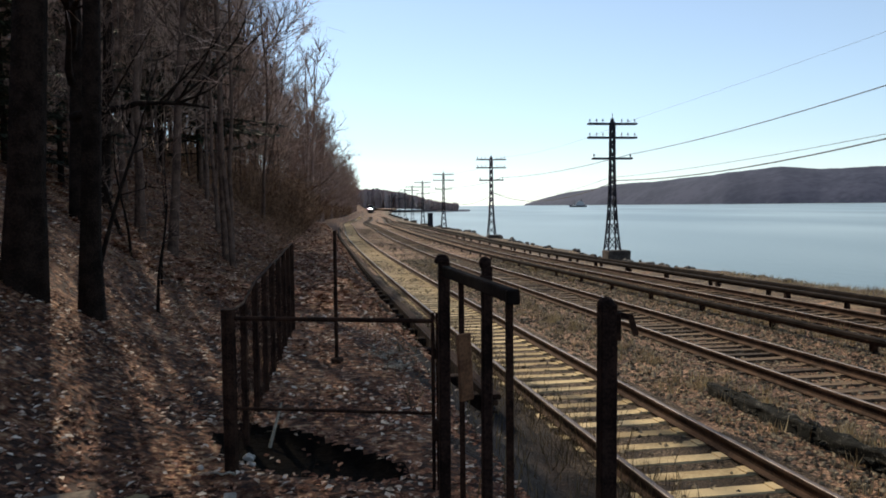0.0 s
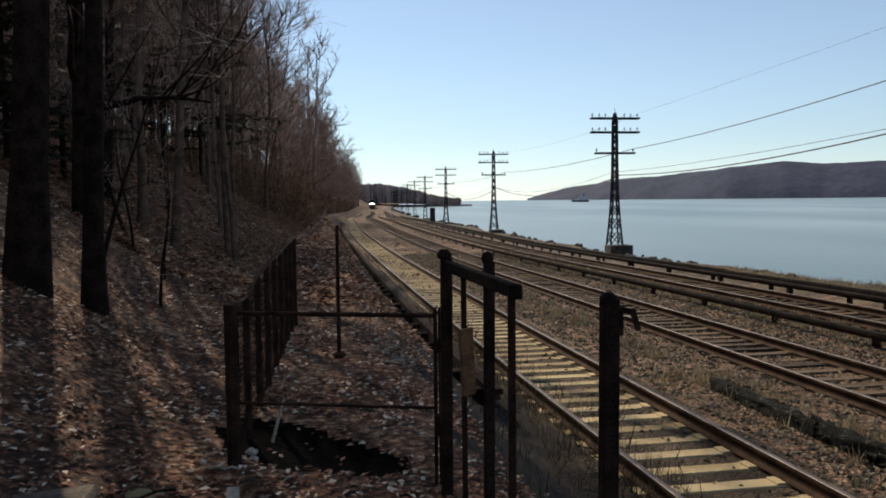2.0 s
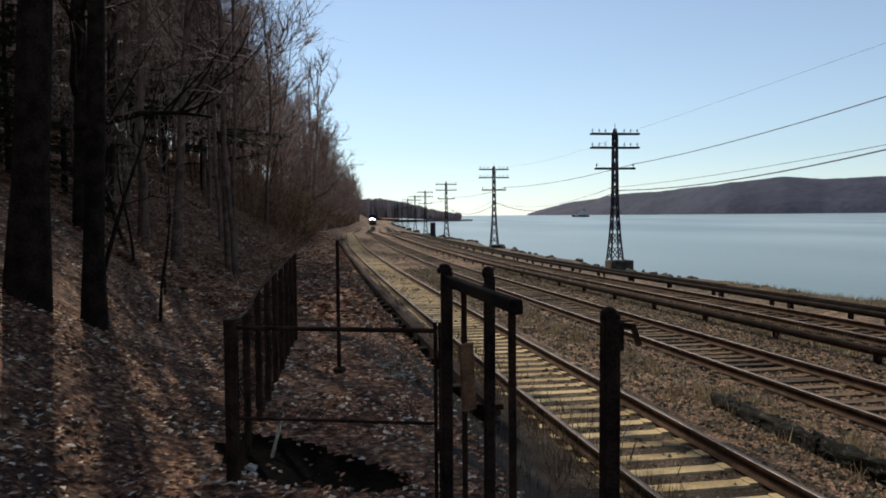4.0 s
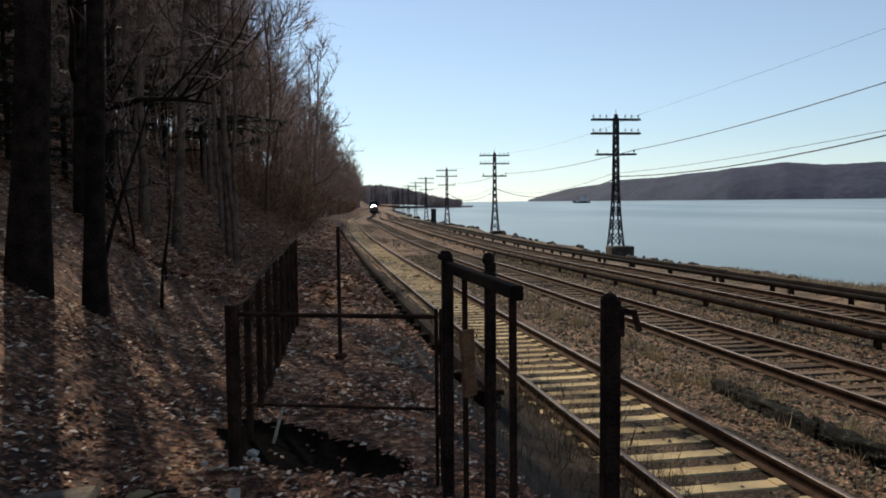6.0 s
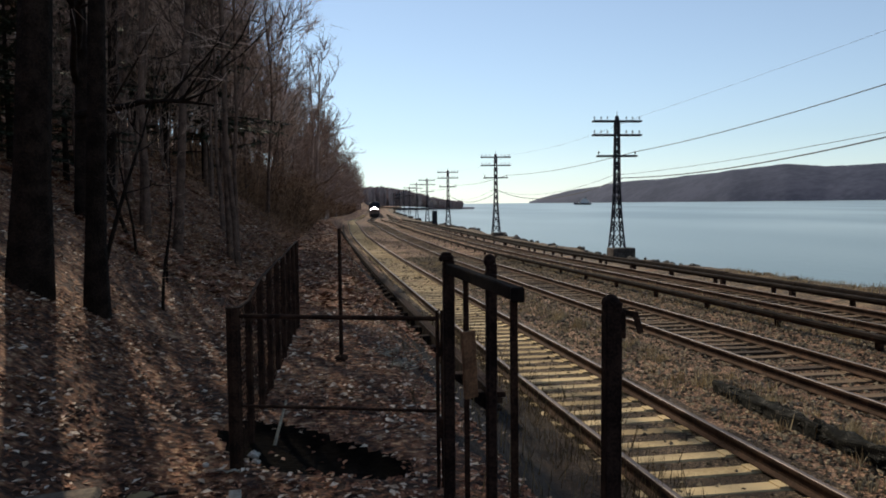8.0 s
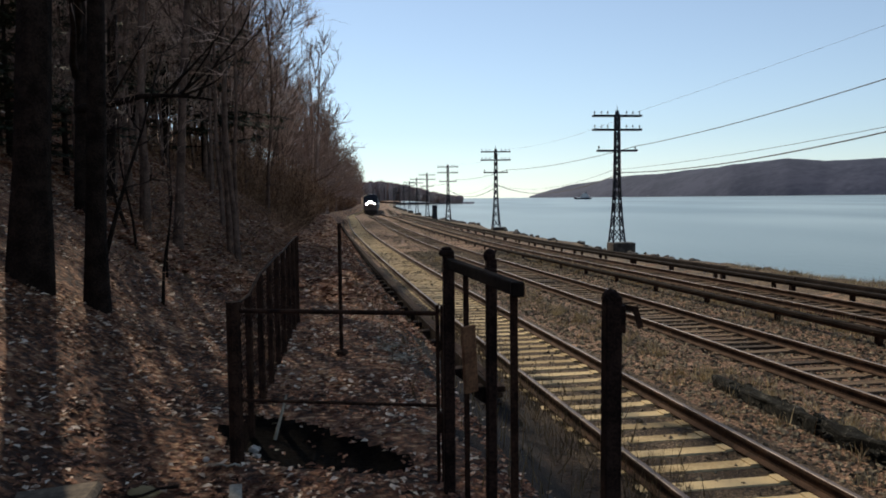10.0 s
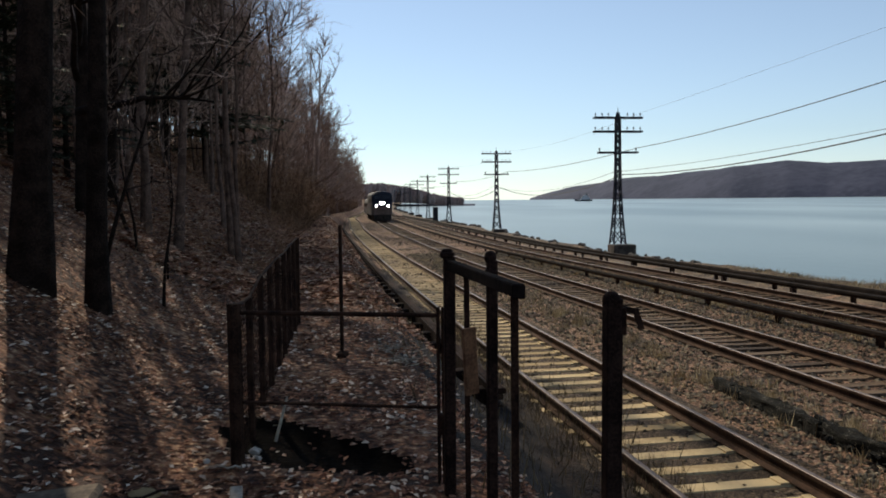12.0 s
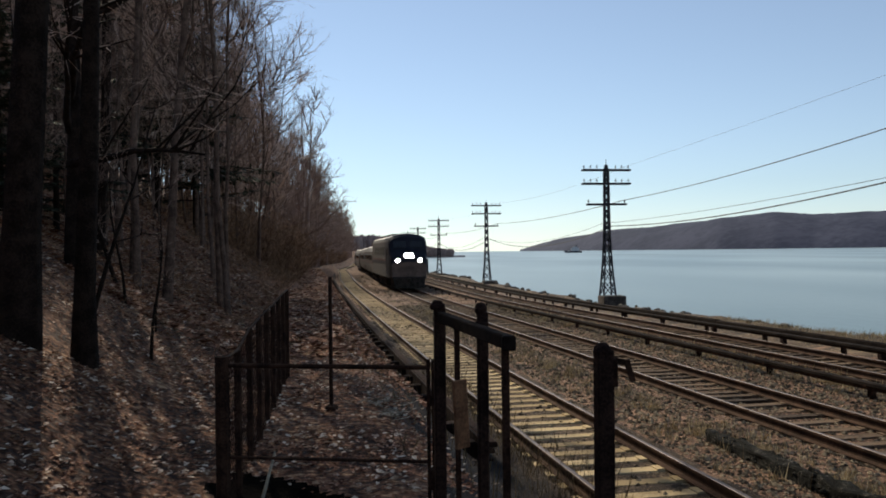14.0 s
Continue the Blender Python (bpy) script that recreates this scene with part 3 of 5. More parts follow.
def build_gate_frame():
    a, b = Vector((-1.27, 5.0)), Vector((-0.04, 4.68))
    base = put(-0.65, 4.85)
    gf = thing("barrier", base, "rusty pipe barrier across the path with two rails", "barrier")
    for z1, z2, nm in ((2.036, 2.052, "upper_rail"), (1.475, 1.51, "lower_rail")):
        bm = bmesh.new()
        rod(bm, Vector((a.x, a.y, z1)) - base, Vector((b.x, b.y, z2)) - base, 0.014 if nm == "upper_rail" else 0.010, None, 8)
        part(nm, bm, M_IRON, gf)
    for x, y, r in ((-0.045, 4.68, 0.012), (-0.02, 4.66, 0.008)):
        bm = bmesh.new()
        rod(bm, Vector((x, y, ground_z(x, y) - 0.1)) - base, Vector((x, y, 2.10)) - base, r, None, 6)
        part("upright", bm, M_IRON, gf)
    bm = bmesh.new()
    box(bm, Vector((-0.03, 4.66, 1.42)) - base, (0.05, 0.06, 0.12), None, 0.008)
    part("latch", bm, M_IRON, gf)


def square_post(name, x, y, top, w, label, cap, low=None):
    g = put(x, y)
    po = thing(name, g, label, "post")
    bm = bmesh.new()
    h = top - g.z
    box(bm, (0, 0, (h - 0.3) / 2), (w, w, h + 0.3), pose(0, 0, 0, 0, 0.3, 8), 0.008)
    part("shaft", bm, M_POSTW, po)
    bm = bmesh.new()
    if cap == "ball":
        ball(bm, (0, 0, h + 0.01), w * 0.62, 1, 1, 1.1)
        box(bm, (0, 0, h - 0.07), (w * 1.25, w * 1.25, 0.05), None, 0.01)
    elif cap == "round":
        ball(bm, (0, 0, h - 0.01), w * 0.56, 1, 1, 0.95)
    else:
        box(bm, (-0.004, 0, h + 0.005), (w * 1.35, w * 1.3, 0.035), None, 0.01)
        box(bm, (-0.004, 0, h + 0.028), (w * 0.9, w * 0.9, 0.02), None, 0.008)
    part("cap", bm, M_POSTW, po)
    return po, g


def build_gate():
    square_post("gate_post", 0.016, 4.5, 2.41, 0.062, "dark rusted gate post with a flat cap", "flat")
    square_post("gate_post", 0.214, 3.83, 2.435, 0.050, "dark rusted gate post with a knob", "ball")
    base = Vector((0.214, 3.83, 2.36))
    be = thing("gate_beam", base, "dark weathered timber beam fixed across the gate posts", "beam")
    bm = bmesh.new()
    bar(bm, Vector((0.03, 4.45, 2.36)) - base, Vector((0.292, 3.27, 2.352)) - base, 0.045, 0.045, 0.005)
    for v in bm.verts:
        v.co.z *= 1.25
    part("timber", bm, M_TIMBER, be)
    bm = bmesh.new()
    box(bm, Vector((0.292, 3.25, 2.35)) - base, (0.055, 0.05, 0.06), None, 0.006)
    part("end_block", bm, M_TIMBER, be)
    for x, y, r, nm in ((0.281, 3.3, 0.0155, "stay"), (0.107, 4.1, 0.014, "stay")):
        g = put(x, y)
        st = thing("gate_stay", g, "thin rusty iron stay under the gate beam", "stay")
        bm = bmesh.new()
        bar(bm, (0, 0, -0.2), (0, 0, 2.34 - g.z), 2 * r, 2 * r, 0.003)
        part("rod", bm, M_IRON, st)
    bo = thing("board", (0.115, 4.03, 1.74), "small rust-brown board hung on the gate stay", "board")
    bm = bmesh.new()
    box(bm, (0.016, 0, 0.17), (0.08, 0.022, 0.34), pose(0, 0, 0, 0, -3, 35), 0.004)
    part("panel", bm, M_BOARD, bo)
    po, g = square_post("bollard_post", 0.905, 4.42, 2.175, 0.092, "thick dark timber post with a rounded top", "round")
    bm = bmesh.new()
    box(bm, (0.062, -0.01, 2.05 - g.z), (0.03, 0.06, 0.15), None, 0.006)
    part("hinge_plate", bm, M_IRON, po)
    bm = bmesh.new()
    bar(bm, (0.06, 0, 2.115 - g.z), (0.135, 0, 2.10 - g.z), 0.018, 0.03)
    bar(bm, (0.13, 0, 2.115 - g.z), (0.165, 0, 2.0 - g.z), 0.026, 0.03)
    part("hook", bm, M_IRON, po)
    g = put(-1.10, 8.55)
    lp = thing("path_post", g, "slim rusty iron post standing on the path", "post")
    bm = bmesh.new()
    rod(bm, (0, 0, -0.2), (0.0, 0, 2.465 - g.z), 0.021, 0.019, 8)
    part("shaft", bm, M_IRON, lp)
    bm = bmesh.new()
    ball(bm, (0, 0, 0.02), 0.08, 1, 1, 0.7, 1)
    part("foot", bm, M_IRON, lp)


build_fence()
build_gate_frame()
build_gate()


# ---- train ----
def loft(bm, sections):
    """Rings (y, [(x, z), ...]) joined along y, with end caps."""
    rings = [[bm.verts.new((x, y, z)) for x, z in ring] for y, ring in sections]
    for a, b in zip(rings, rings[1:]):
        for j in range(len(a)):
            k = (j + 1) % len(a)
            bm.faces.new((a[j], a[k], b[k], b[j]))
    bm.faces.new(list(reversed(rings[0])))
    bm.faces.new(rings[-1])
    bmesh.ops.recalc_face_normals(bm, faces=bm.faces[:])


def hull(w, low, high, crown, shoulder=0.55):
    """A car-body section: straight sides, rounded roof."""
    pts = [(-w, low), (-w, high - shoulder)]
    for k in range(1, 8):
        a = math.pi * k / 8
        pts.append((-w * math.cos(a), high - shoulder + (shoulder + crown) * math.sin(a) ** 0.8))
    pts += [(w, high - shoulder), (w, low)]
    return pts


def bogie(parent, y, r=0.5):
    bm = bmesh.new()
    for x in (-1.0, 1.0):
        box(bm, (x, y, 0.62), (0.16, 3.6, 0.28), None, 0.03)
    box(bm, (0, y, 0.7), (2.0, 0.5, 0.25), None, 0.03)
    b = part("bogie", bm, M_UNDER, parent)
    for dy in (-1.3, 1.3):
        for x in (-0.75, 0.75):
            bm = bmesh.new()
            rod(bm, (x - 0.07, y + dy, r), (x + 0.07, y + dy, r), r, r, 20)
            part("wheel", bm, M_UNDER, b)


def build_loco():
    lo = thing("locomotive", (0, 0, 0), "diesel locomotive, dark cab and silver sides, headlights lit", "locomotive", "train")
    half = 10.3
    w = 1.64
    bm = bmesh.new()
    loft(bm, [(-half, hull(w, 1.05, 4.68, 0.10)), (half - 3.6, hull(w, 1.05, 4.68, 0.10))])
    part("body", bm, M_SILVER, lo, "silver body, tree shade painted into its colour")
    bm = bmesh.new()
    loft(bm, [(half - 3.597, hull(w + 0.004, 1.05, 4.73, 0.11)), (half - 1.3, hull(w + 0.004, 1.05, 4.69, 0.10)),
              (half - 0.98, hull(w - 0.02, 1.05, 4.45, 0.08)), (half - 0.55, hull(w - 0.05, 1.05, 3.32, 0.05, 0.35)),
              (half - 0.12, hull(w - 0.14, 1.05, 2.95, 0.02, 0.3)), (half, hull(w - 0.25, 1.1, 2.8, 0.0, 0.3))])
    cab = part("cab", bm, M_NAVY, lo, "dark blue cab and sloping nose")
    bm = bmesh.new()
    loft(bm, [(half - 0.05, hull(w - 0.13, 1.12, 2.42, 0.0, 0.25)), (half + 0.012, hull(w - 0.22, 1.15, 2.38, 0.0, 0.25))])
    part("nose_panel", bm, M_NOSE, cab, "grimy grey-brown nose panel")
    for x in (-0.68, 0.68):
        bm = bmesh.new()
        box(bm, (x, 0, 0), (1.12, 0.03, 0.62), Matrix.Translation((0, half - 0.74, 3.88)) @ pose(0, 0, 0, 24, 0, 0), 0.01)
        part("windshield", bm, M_PANE, cab, "dark windshield pane")
    for x in (-1, 1):
        bm = bmesh.new()
        box(bm, (x * (w + 0.006), half - 2.2, 3.3), (0.02, 0.9, 0.55), None, 0.006)
        part("side_window", bm, M_PANE, cab)
        bm = bmesh.new()
        box(bm, (x * (w + 0.008), half - 3.0, 2.35), (0.02, 0.75, 2.0), None, 0.008)
        part("cab_door", bm, M_NAVY, cab)
        for k in range(5):
            bm = bmesh.new()
            for j in range(6):
                box(bm, (x * (w + 0.01), half - 5.6 - k * 2.6, 3.05 + j * 0.12), (0.03, 1.9, 0.06))
            part("grille", bm, M_UNDER, lo)
        for z, h_, mat, nm in ((2.55, 0.16, M_STRIPE, "red_stripe"), (2.3, 0.22, M_NAVY, "blue_stripe")):
            bm = bmesh.new()
            box(bm, (x * (w + 0.004), -1.8, z), (0.012, 2 * half - 3.7, h_))
            part(nm, bm, mat, lo)
        # lamp lenses drawn oversize, with their glare built into the glowing discs
        bm = bmesh.new()
        rod(bm, (x * 0.22, half - 0.5, 2.93), (x * 0.22, half - 0.05, 2.93), 0.26, 0.25, 20)
        hl = part("headlight_housing", bm, M_NAVY, cab)
        bm = bmesh.new()
        rod(bm, (x * 0.21, half - 0.07, 2.93), (x * 0.21, half + 0.0, 2.93), 0.215, 0.205, 20)
        part("headlight", bm, M_LAMP, hl, "lit white headlight")
        bm = bmesh.new()
        rod(bm, (x * 0.93, half - 0.2, 2.52), (x * 0.93, half + 0.03, 2.52), 0.21, 0.20, 20)
        dl = part("ditch_light_housing", bm, M_UNDER, cab)
        bm = bmesh.new()
        rod(bm, (x * 0.93, half + 0.02, 2.52), (x * 0.93, half + 0.06, 2.52), 0.165, 0.155, 20)
        part("ditch_light", bm, M_LAMP, dl, "lit white ditch light")
    bm = bmesh.new()
    loft(bm, [(half - 0.9, [(-1.45, 0.25), (-1.5, 1.1), (1.5, 1.1), (1.45, 0.25)]), (half + 0.12, [(-1.2, 0.18), (-1.38, 1.1), (1.38, 1.1), (1.2, 0.18)])])
    part("pilot", bm, M_UNDER, lo, "black pilot plate")
    bm = bmesh.new()
    box(bm, (0, half + 0.25, 0.88), (0.28, 0.5, 0.3), None, 0.05)
    part("coupler", bm, M_UNDER, lo)
    bm = bmesh.new()
    box(bm, (0, -0.2, 0.62), (2.5, 6.0, 0.85), None, 0.12)
    part("fuel_tank", bm, M_UNDER, lo)
    for y, l_ in ((-7.5, 2.4), (-3.8, 2.2), (0.5, 2.6), (3.6, 1.4)):
        bm = bmesh.new()
        box(bm, (0, y, 4.81), (1.7, l_, 0.16), None, 0.04)
        part("roof_hatch", bm, M_UNDER, lo)
    bogie(lo, 6.2)
    bogie(lo, -6.6)
    return lo


def build_coach():
    co_ = thing("passenger_coach", (0, 0, 0), "stainless steel passenger coach with a dark window band", "railway coach", "train")
    half, w = 12.9, 1.55
    sec = [(-1.42, 0.95), (-w, 1.6), (-w, 2.6), (-1.46, 3.3), (-1.2, 3.78), (-0.7, 4.0), (0, 4.06), (0.7, 4.0), (1.2, 3.78), (1.46, 3.3), (w, 2.6), (w, 1.6), (1.42, 0.95)]
    bm = bmesh.new()
    loft(bm, [(-half, sec), (half, sec)])
    part("body", bm, M_SILVER, co_)
    for x in (-1, 1):
        for k in range(10):
            bm = bmesh.new()
            box(bm, (x * (w - 0.05), -9.0 + k * 2.0, 2.62), (0.14, 1.5, 0.55), None, 0.02)
            part("window", bm, M_PANE, co_)
        for y in (-11.6, 11.6):
            bm = bmesh.new()
            box(bm, (x * (w - 0.03), y, 2.2), (0.1, 0.9, 2.1), None, 0.02)
            part("door", bm, M_NOSE, co_)
        bm = bmesh.new()
        box(bm, (x * (w + 0.005), 0, 2.1), (0.014, 2 * half - 4.4, 0.14))
        part("stripe", bm, M_STRIPE, co_)
    for y in (-half, half):
        bm = bmesh.new()
        box(bm, (0, y, 2.3), (1.0, 0.5, 2.2), None, 0.05)
        part("gangway", bm, M_UNDER, co_)
    bm = bmesh.new()
    box(bm, (0, 0, 0.75), (2.2, 9.0, 0.5), None, 0.08)
    part("underframe_box", bm, M_UNDER, co_)
    bogie(co_, 9.0)
    bogie(co_, -9.0)
    return co_


loco = build_loco()
coaches = [build_coach()]
for _ in range(3):
    coaches.append(copy_thing(coaches[0], pose(0, 0, 0)))
SPEED, FRONT_AT_END = 29.8, 64.2


def train_pose(t, behind):
    s = FRONT_AT_END + SPEED * (14.0 - t) + behind
    p = on_line(s, TRACK_2)
    return pose(p.x, p.y, p.z, 0, 0, 180 - math.degrees(line_at(s)[2]))


# ---- trees ----
def grow(rng, start, way, length, bend, n_, lift):
    pts, p, d = [start.copy()], start.copy(), way.normalized()
    for _ in range(n_):
        d = (d + Vector((rng.gauss(0, bend), rng.gauss(0, bend), rng.gauss(0, bend) + lift))).normalized()
        p = p + d * (length / n_)
        pts.append(p.copy())
    return pts


def sprig(verts, faces, a, b, r):
    """A thin tapering twig."""
    d = (b - a)
    s = d.cross(Vector((0.2, 0.4, 0.9)))
    if s.length < 1e-6:
        return
    s.normalize()
    u = s.cross(d.normalized())
    k = len(verts)
    verts.extend([tuple(a + s * r), tuple(a - s * r * 0.5 + u * r * 0.87), tuple(a - s * r * 0.5 - u * r * 0.87), tuple(b)])
    faces.extend([(k, k + 1, k + 3), (k + 1, k + 2, k + 3), (k + 2, k, k + 3)])


def tree_meshes(seed, h, r, limbs, subs, twigs, spread, fat=1.0, first=0.28, bend=0.05, bark=None):
    rng = random.Random(seed)
    tv, tf, cv, cf = [], [], [], []
    trunk = grow(rng, Vector((0, 0, -0.4)), Vector((rng.gauss(0, bend), rng.gauss(0, bend), 1)), h, bend, 10, 0.06)
    limb(tv, tf, trunk, [r * (1.35 if i == 0 else 1.0) * (1 - 0.088 * i) for i in range(11)], 9)
    for i in range(limbs):
        u = first + (1 - first) * (i + rng.random()) / limbs
        k = min(9, int(u * 10))
        p = trunk[k].lerp(trunk[k + 1], u * 10 - k)
        az = rng.uniform(0, 6.283)
        up = rng.uniform(0.35, 1.1)
        ln = spread * h * rng.uniform(0.65, 1.15) * (1.05 - 0.62 * u)
        br = grow(rng, p, Vector((math.cos(az), math.sin(az), up)), ln, 0.16, 5, 0.08)
        rr = max(r * 0.42, 0.03) * (1.05 - 0.7 * u)
        limb(tv, tf, br, [rr * (1 - 0.17 * q) for q in range(6)], 5)
        for j in range(subs):
            v = rng.uniform(0.25, 1.0)
            q = min(4, int(v * 5))
            p2 = br[q].lerp(br[q + 1], v * 5 - q)
            d2 = (br[q + 1] - br[q]).normalized() + Vector((rng.gauss(0, 0.55), rng.gauss(0, 0.55), rng.gauss(0.25, 0.4)))
            l2 = ln * rng.uniform(0.28, 0.55)
            b2 = grow(rng, p2, d2, l2, 0.18, 3, 0.06)
            limb(*((tv, tf) if bark or fat < 1.5 else (cv, cf)), b2, [fat * x for x in (0.022, 0.016, 0.011, 0.005)], 3)
            for _ in range(twigs):
                w_ = rng.uniform(0.1, 1.0)
                q2 = min(2, int(w_ * 3))
                p3 = b2[q2].lerp(b2[q2 + 1], w_ * 3 - q2)
                d3 = (b2[q2 + 1] - b2[q2]).normalized() * 0.8 + Vector((rng.gauss(0, 0.55), rng.gauss(0, 0.55), rng.gauss(0.2, 0.5)))
                l3 = rng.uniform(0.35, 1.0) * (0.6 + 0.05 * h)
                e3 = p3 + d3.normalized() * l3
                sprig(cv, cf, p3, e3, 0.0075 * fat)
                for _ in range(2):
                    f3 = p3.lerp(e3, rng.uniform(0.3, 0.9))
                    d4 = d3.normalized() + Vector((rng.gauss(0, 0.6), rng.gauss(0, 0.6), rng.gauss(0.1, 0.5)))
                    sprig(cv, cf, f3, f3 + d4.normalized() * l3 * rng.uniform(0.3, 0.6), 0.005 * fat)
    return mesh_of(tv, tf, bark or M_STEM, "trunk", True), mesh_of(cv, cf, M_TWIG, "crown")


TREE_LABEL = "bare grey-brown deciduous tree on the leafy hillside"


def make_tree(meshes, at, turn, scale, lean=(0, 0), tilt=0):
    tr = new("tree")
    tr.matrix_basis = pose(*at, 0, tilt, 0) @ pose(0, 0, 0, lean[0], lean[1], turn)
    tr.scale = (scale, scale, scale)
    tagged(tr, TREE_LABEL, "tree", "trees on the hillside")
    part_mesh("trunk", meshes[0], tr)
    part_mesh("crown", meshes[1], tr)


NEAR = [tree_meshes(11 + i, h, r, 15, 7, 6, sp) for i, (h, r, sp) in
        enumerate(((15, 0.065, 0.34), (17, 0.085, 0.31), (13, 0.055, 0.36), (16, 0.07, 0.34)))]
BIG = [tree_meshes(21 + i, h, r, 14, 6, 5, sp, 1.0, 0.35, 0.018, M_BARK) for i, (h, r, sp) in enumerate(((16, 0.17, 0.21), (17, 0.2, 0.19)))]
YOUNG = [tree_meshes(31 + i, h, r, 12, 6, 6, 0.40, 0.8, 0.08) for i, (h, r) in enumerate(((7, 0.055), (8.5, 0.07)))]
THICK = [tree_meshes(51 + i, h, r, 15, 6, 4, sp, 1.7, 0.12) for i, (h, r, sp) in enumerate(((15, 0.09, 0.36), (17, 0.10, 0.33), (14, 0.08, 0.40)))]
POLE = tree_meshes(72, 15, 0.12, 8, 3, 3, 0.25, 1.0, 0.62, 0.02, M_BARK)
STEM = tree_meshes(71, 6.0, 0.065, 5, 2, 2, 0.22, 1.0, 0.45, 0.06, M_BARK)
FAR = [tree_meshes(41 + i, h, r, 11, 5, 4, sp, 2.4, 0.15) for i, (h, r, sp) in enumerate(((15, 0.2, 0.36), (17, 0.22, 0.33), (13, 0.18, 0.38)))]


def evergreen_meshes(seed, h):
    """A hemlock: level, drooping boughs set with flat sprays."""
    rng = random.Random(seed)
    tv, tf, cv, cf = [], [], [], []
    trunk = grow(rng, Vector((0, 0, -0.4)), Vector((0, 0, 1)), h, 0.015, 10, 0.05)
    limb(tv, tf, trunk, [0.16 * (1 - 0.09 * i) for i in range(11)], 8)
    for i in range(64):
        u = 0.12 + 0.86 * (i + rng.random()) / 64
        k = min(9, int(u * 10))
        p = trunk[k].lerp(trunk[k + 1], u * 10 - k)
        az = rng.uniform(0, 6.283)
        ln = (0.6 + 3.2 * (1 - u)) * rng.uniform(0.6, 1.1)
        bough = grow(rng, p, Vector((math.cos(az), math.sin(az), 0.15)), ln, 0.07, 5, -0.05)
        limb(tv, tf, bough, [0.028 * (1 - 0.17 * q) for q in range(6)], 4)
        for _ in range(int(34 * ln)):
            v = rng.uniform(0.12, 1.0)
            q = min(4, int(v * 5))
            a = bough[q].lerp(bough[q + 1], v * 5 - q)
            way = Vector((math.cos(az + rng.choice((-1, 1)) * rng.uniform(0.4, 1.2)), math.sin(az + rng.choice((-1, 1)) * rng.uniform(0.4, 1.2)), rng.gauss(-0.15, 0.2)))
            e = a + way * rng.uniform(0.2, 0.55)
            side = way.cross(Vector((0, 0, 1))).normalized() * rng.uniform(0.03, 0.07)
            j = len(cv)
            cv.extend([tuple(a), tuple(a.lerp(e, 0.5) + side), tuple(e), tuple(a.lerp(e, 0.5) - side + Vector((0, 0, 0.02)))])
            cf.extend([(j, j + 1, j + 2), (j, j + 2, j + 3)])
    return mesh_of(tv, tf, M_BARK, "trunk", True), mesh_of(cv, cf, M_NEEDLE, "crown")


EVERGREEN = evergreen_meshes(61, 12)


def spreading_meshes():
    """A dark tree whose heavy low limbs reach out over the path, added for their shadows."""
    rng = random.Random(91)
    tv, tf, cv, cf = [], [], [], []
    trunk = grow(rng, Vector((0, 0, -0.4)), Vector((0.02, 0, 1)), 9.5, 0.02, 10, 0.05)
    limb(tv, tf, trunk, [0.13 * (1 - 0.085 * i) for i in range(11)], 9)
    for z, way, ln, r in ((1.7, (0.9, -0.8, 0.2), 2.9, 0.075), (2.7, (0.8, -1.0, 0.3), 3.2, 0.08), (3.8, (0.9, 0.2, 0.55), 3.2, 0.06),
                          (2.2, (0.3, -1, 0.3), 2.8, 0.06), (4.6, (0.6, -1.0, 0.6), 2.8, 0.05), (5.2, (-0.6, -0.8, 0.4), 3.5, 0.05)):
        br = grow(rng, Vector((0, 0, z)), Vector(way), ln, 0.09, 7, 0.01)
        limb(tv, tf, br, [r * (1 - 0.115 * q) for q in range(8)], 6)
        for j in range(7):
            q = rng.randint(2, 6)
            p2 = br[q].lerp(br[q + 1], rng.random())
            d2 = (br[q + 1] - br[q]).normalized() + Vector((rng.gauss(0, 0.5), rng.gauss(0, 0.5), rng.gauss(0.2, 0.4)))
            b2 = grow(rng, p2, d2, rng.uniform(0.8, 1.8), 0.16, 3, 0.04)
            limb(tv, tf, b2, (0.024, 0.018, 0.012, 0.005), 4)
            for _ in range(5):
                p3 = b2[rng.randint(0, 2)].lerp(b2[3], rng.random())
                sprig(cv, cf, p3, p3 + Vector((rng.gauss(0, 0.35), rng.gauss(0, 0.35), rng.gauss(0.1, 0.25))), 0.006)
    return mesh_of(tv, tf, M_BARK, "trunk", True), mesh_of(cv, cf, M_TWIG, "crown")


SPREAD = spreading_meshes()


def leaning_off(meshes):
    """The turn at which a tree's limbs reach least over the line."""
    co_ = np.array([v.co[:] for v in meshes[0].vertices])
    reach = [(float(np.max(co_[:, 0] * math.cos(radians(a)) - co_[:, 1] * math.sin(radians(a)))), a) for a in range(0, 360, 15)]
    return min(reach)[1]


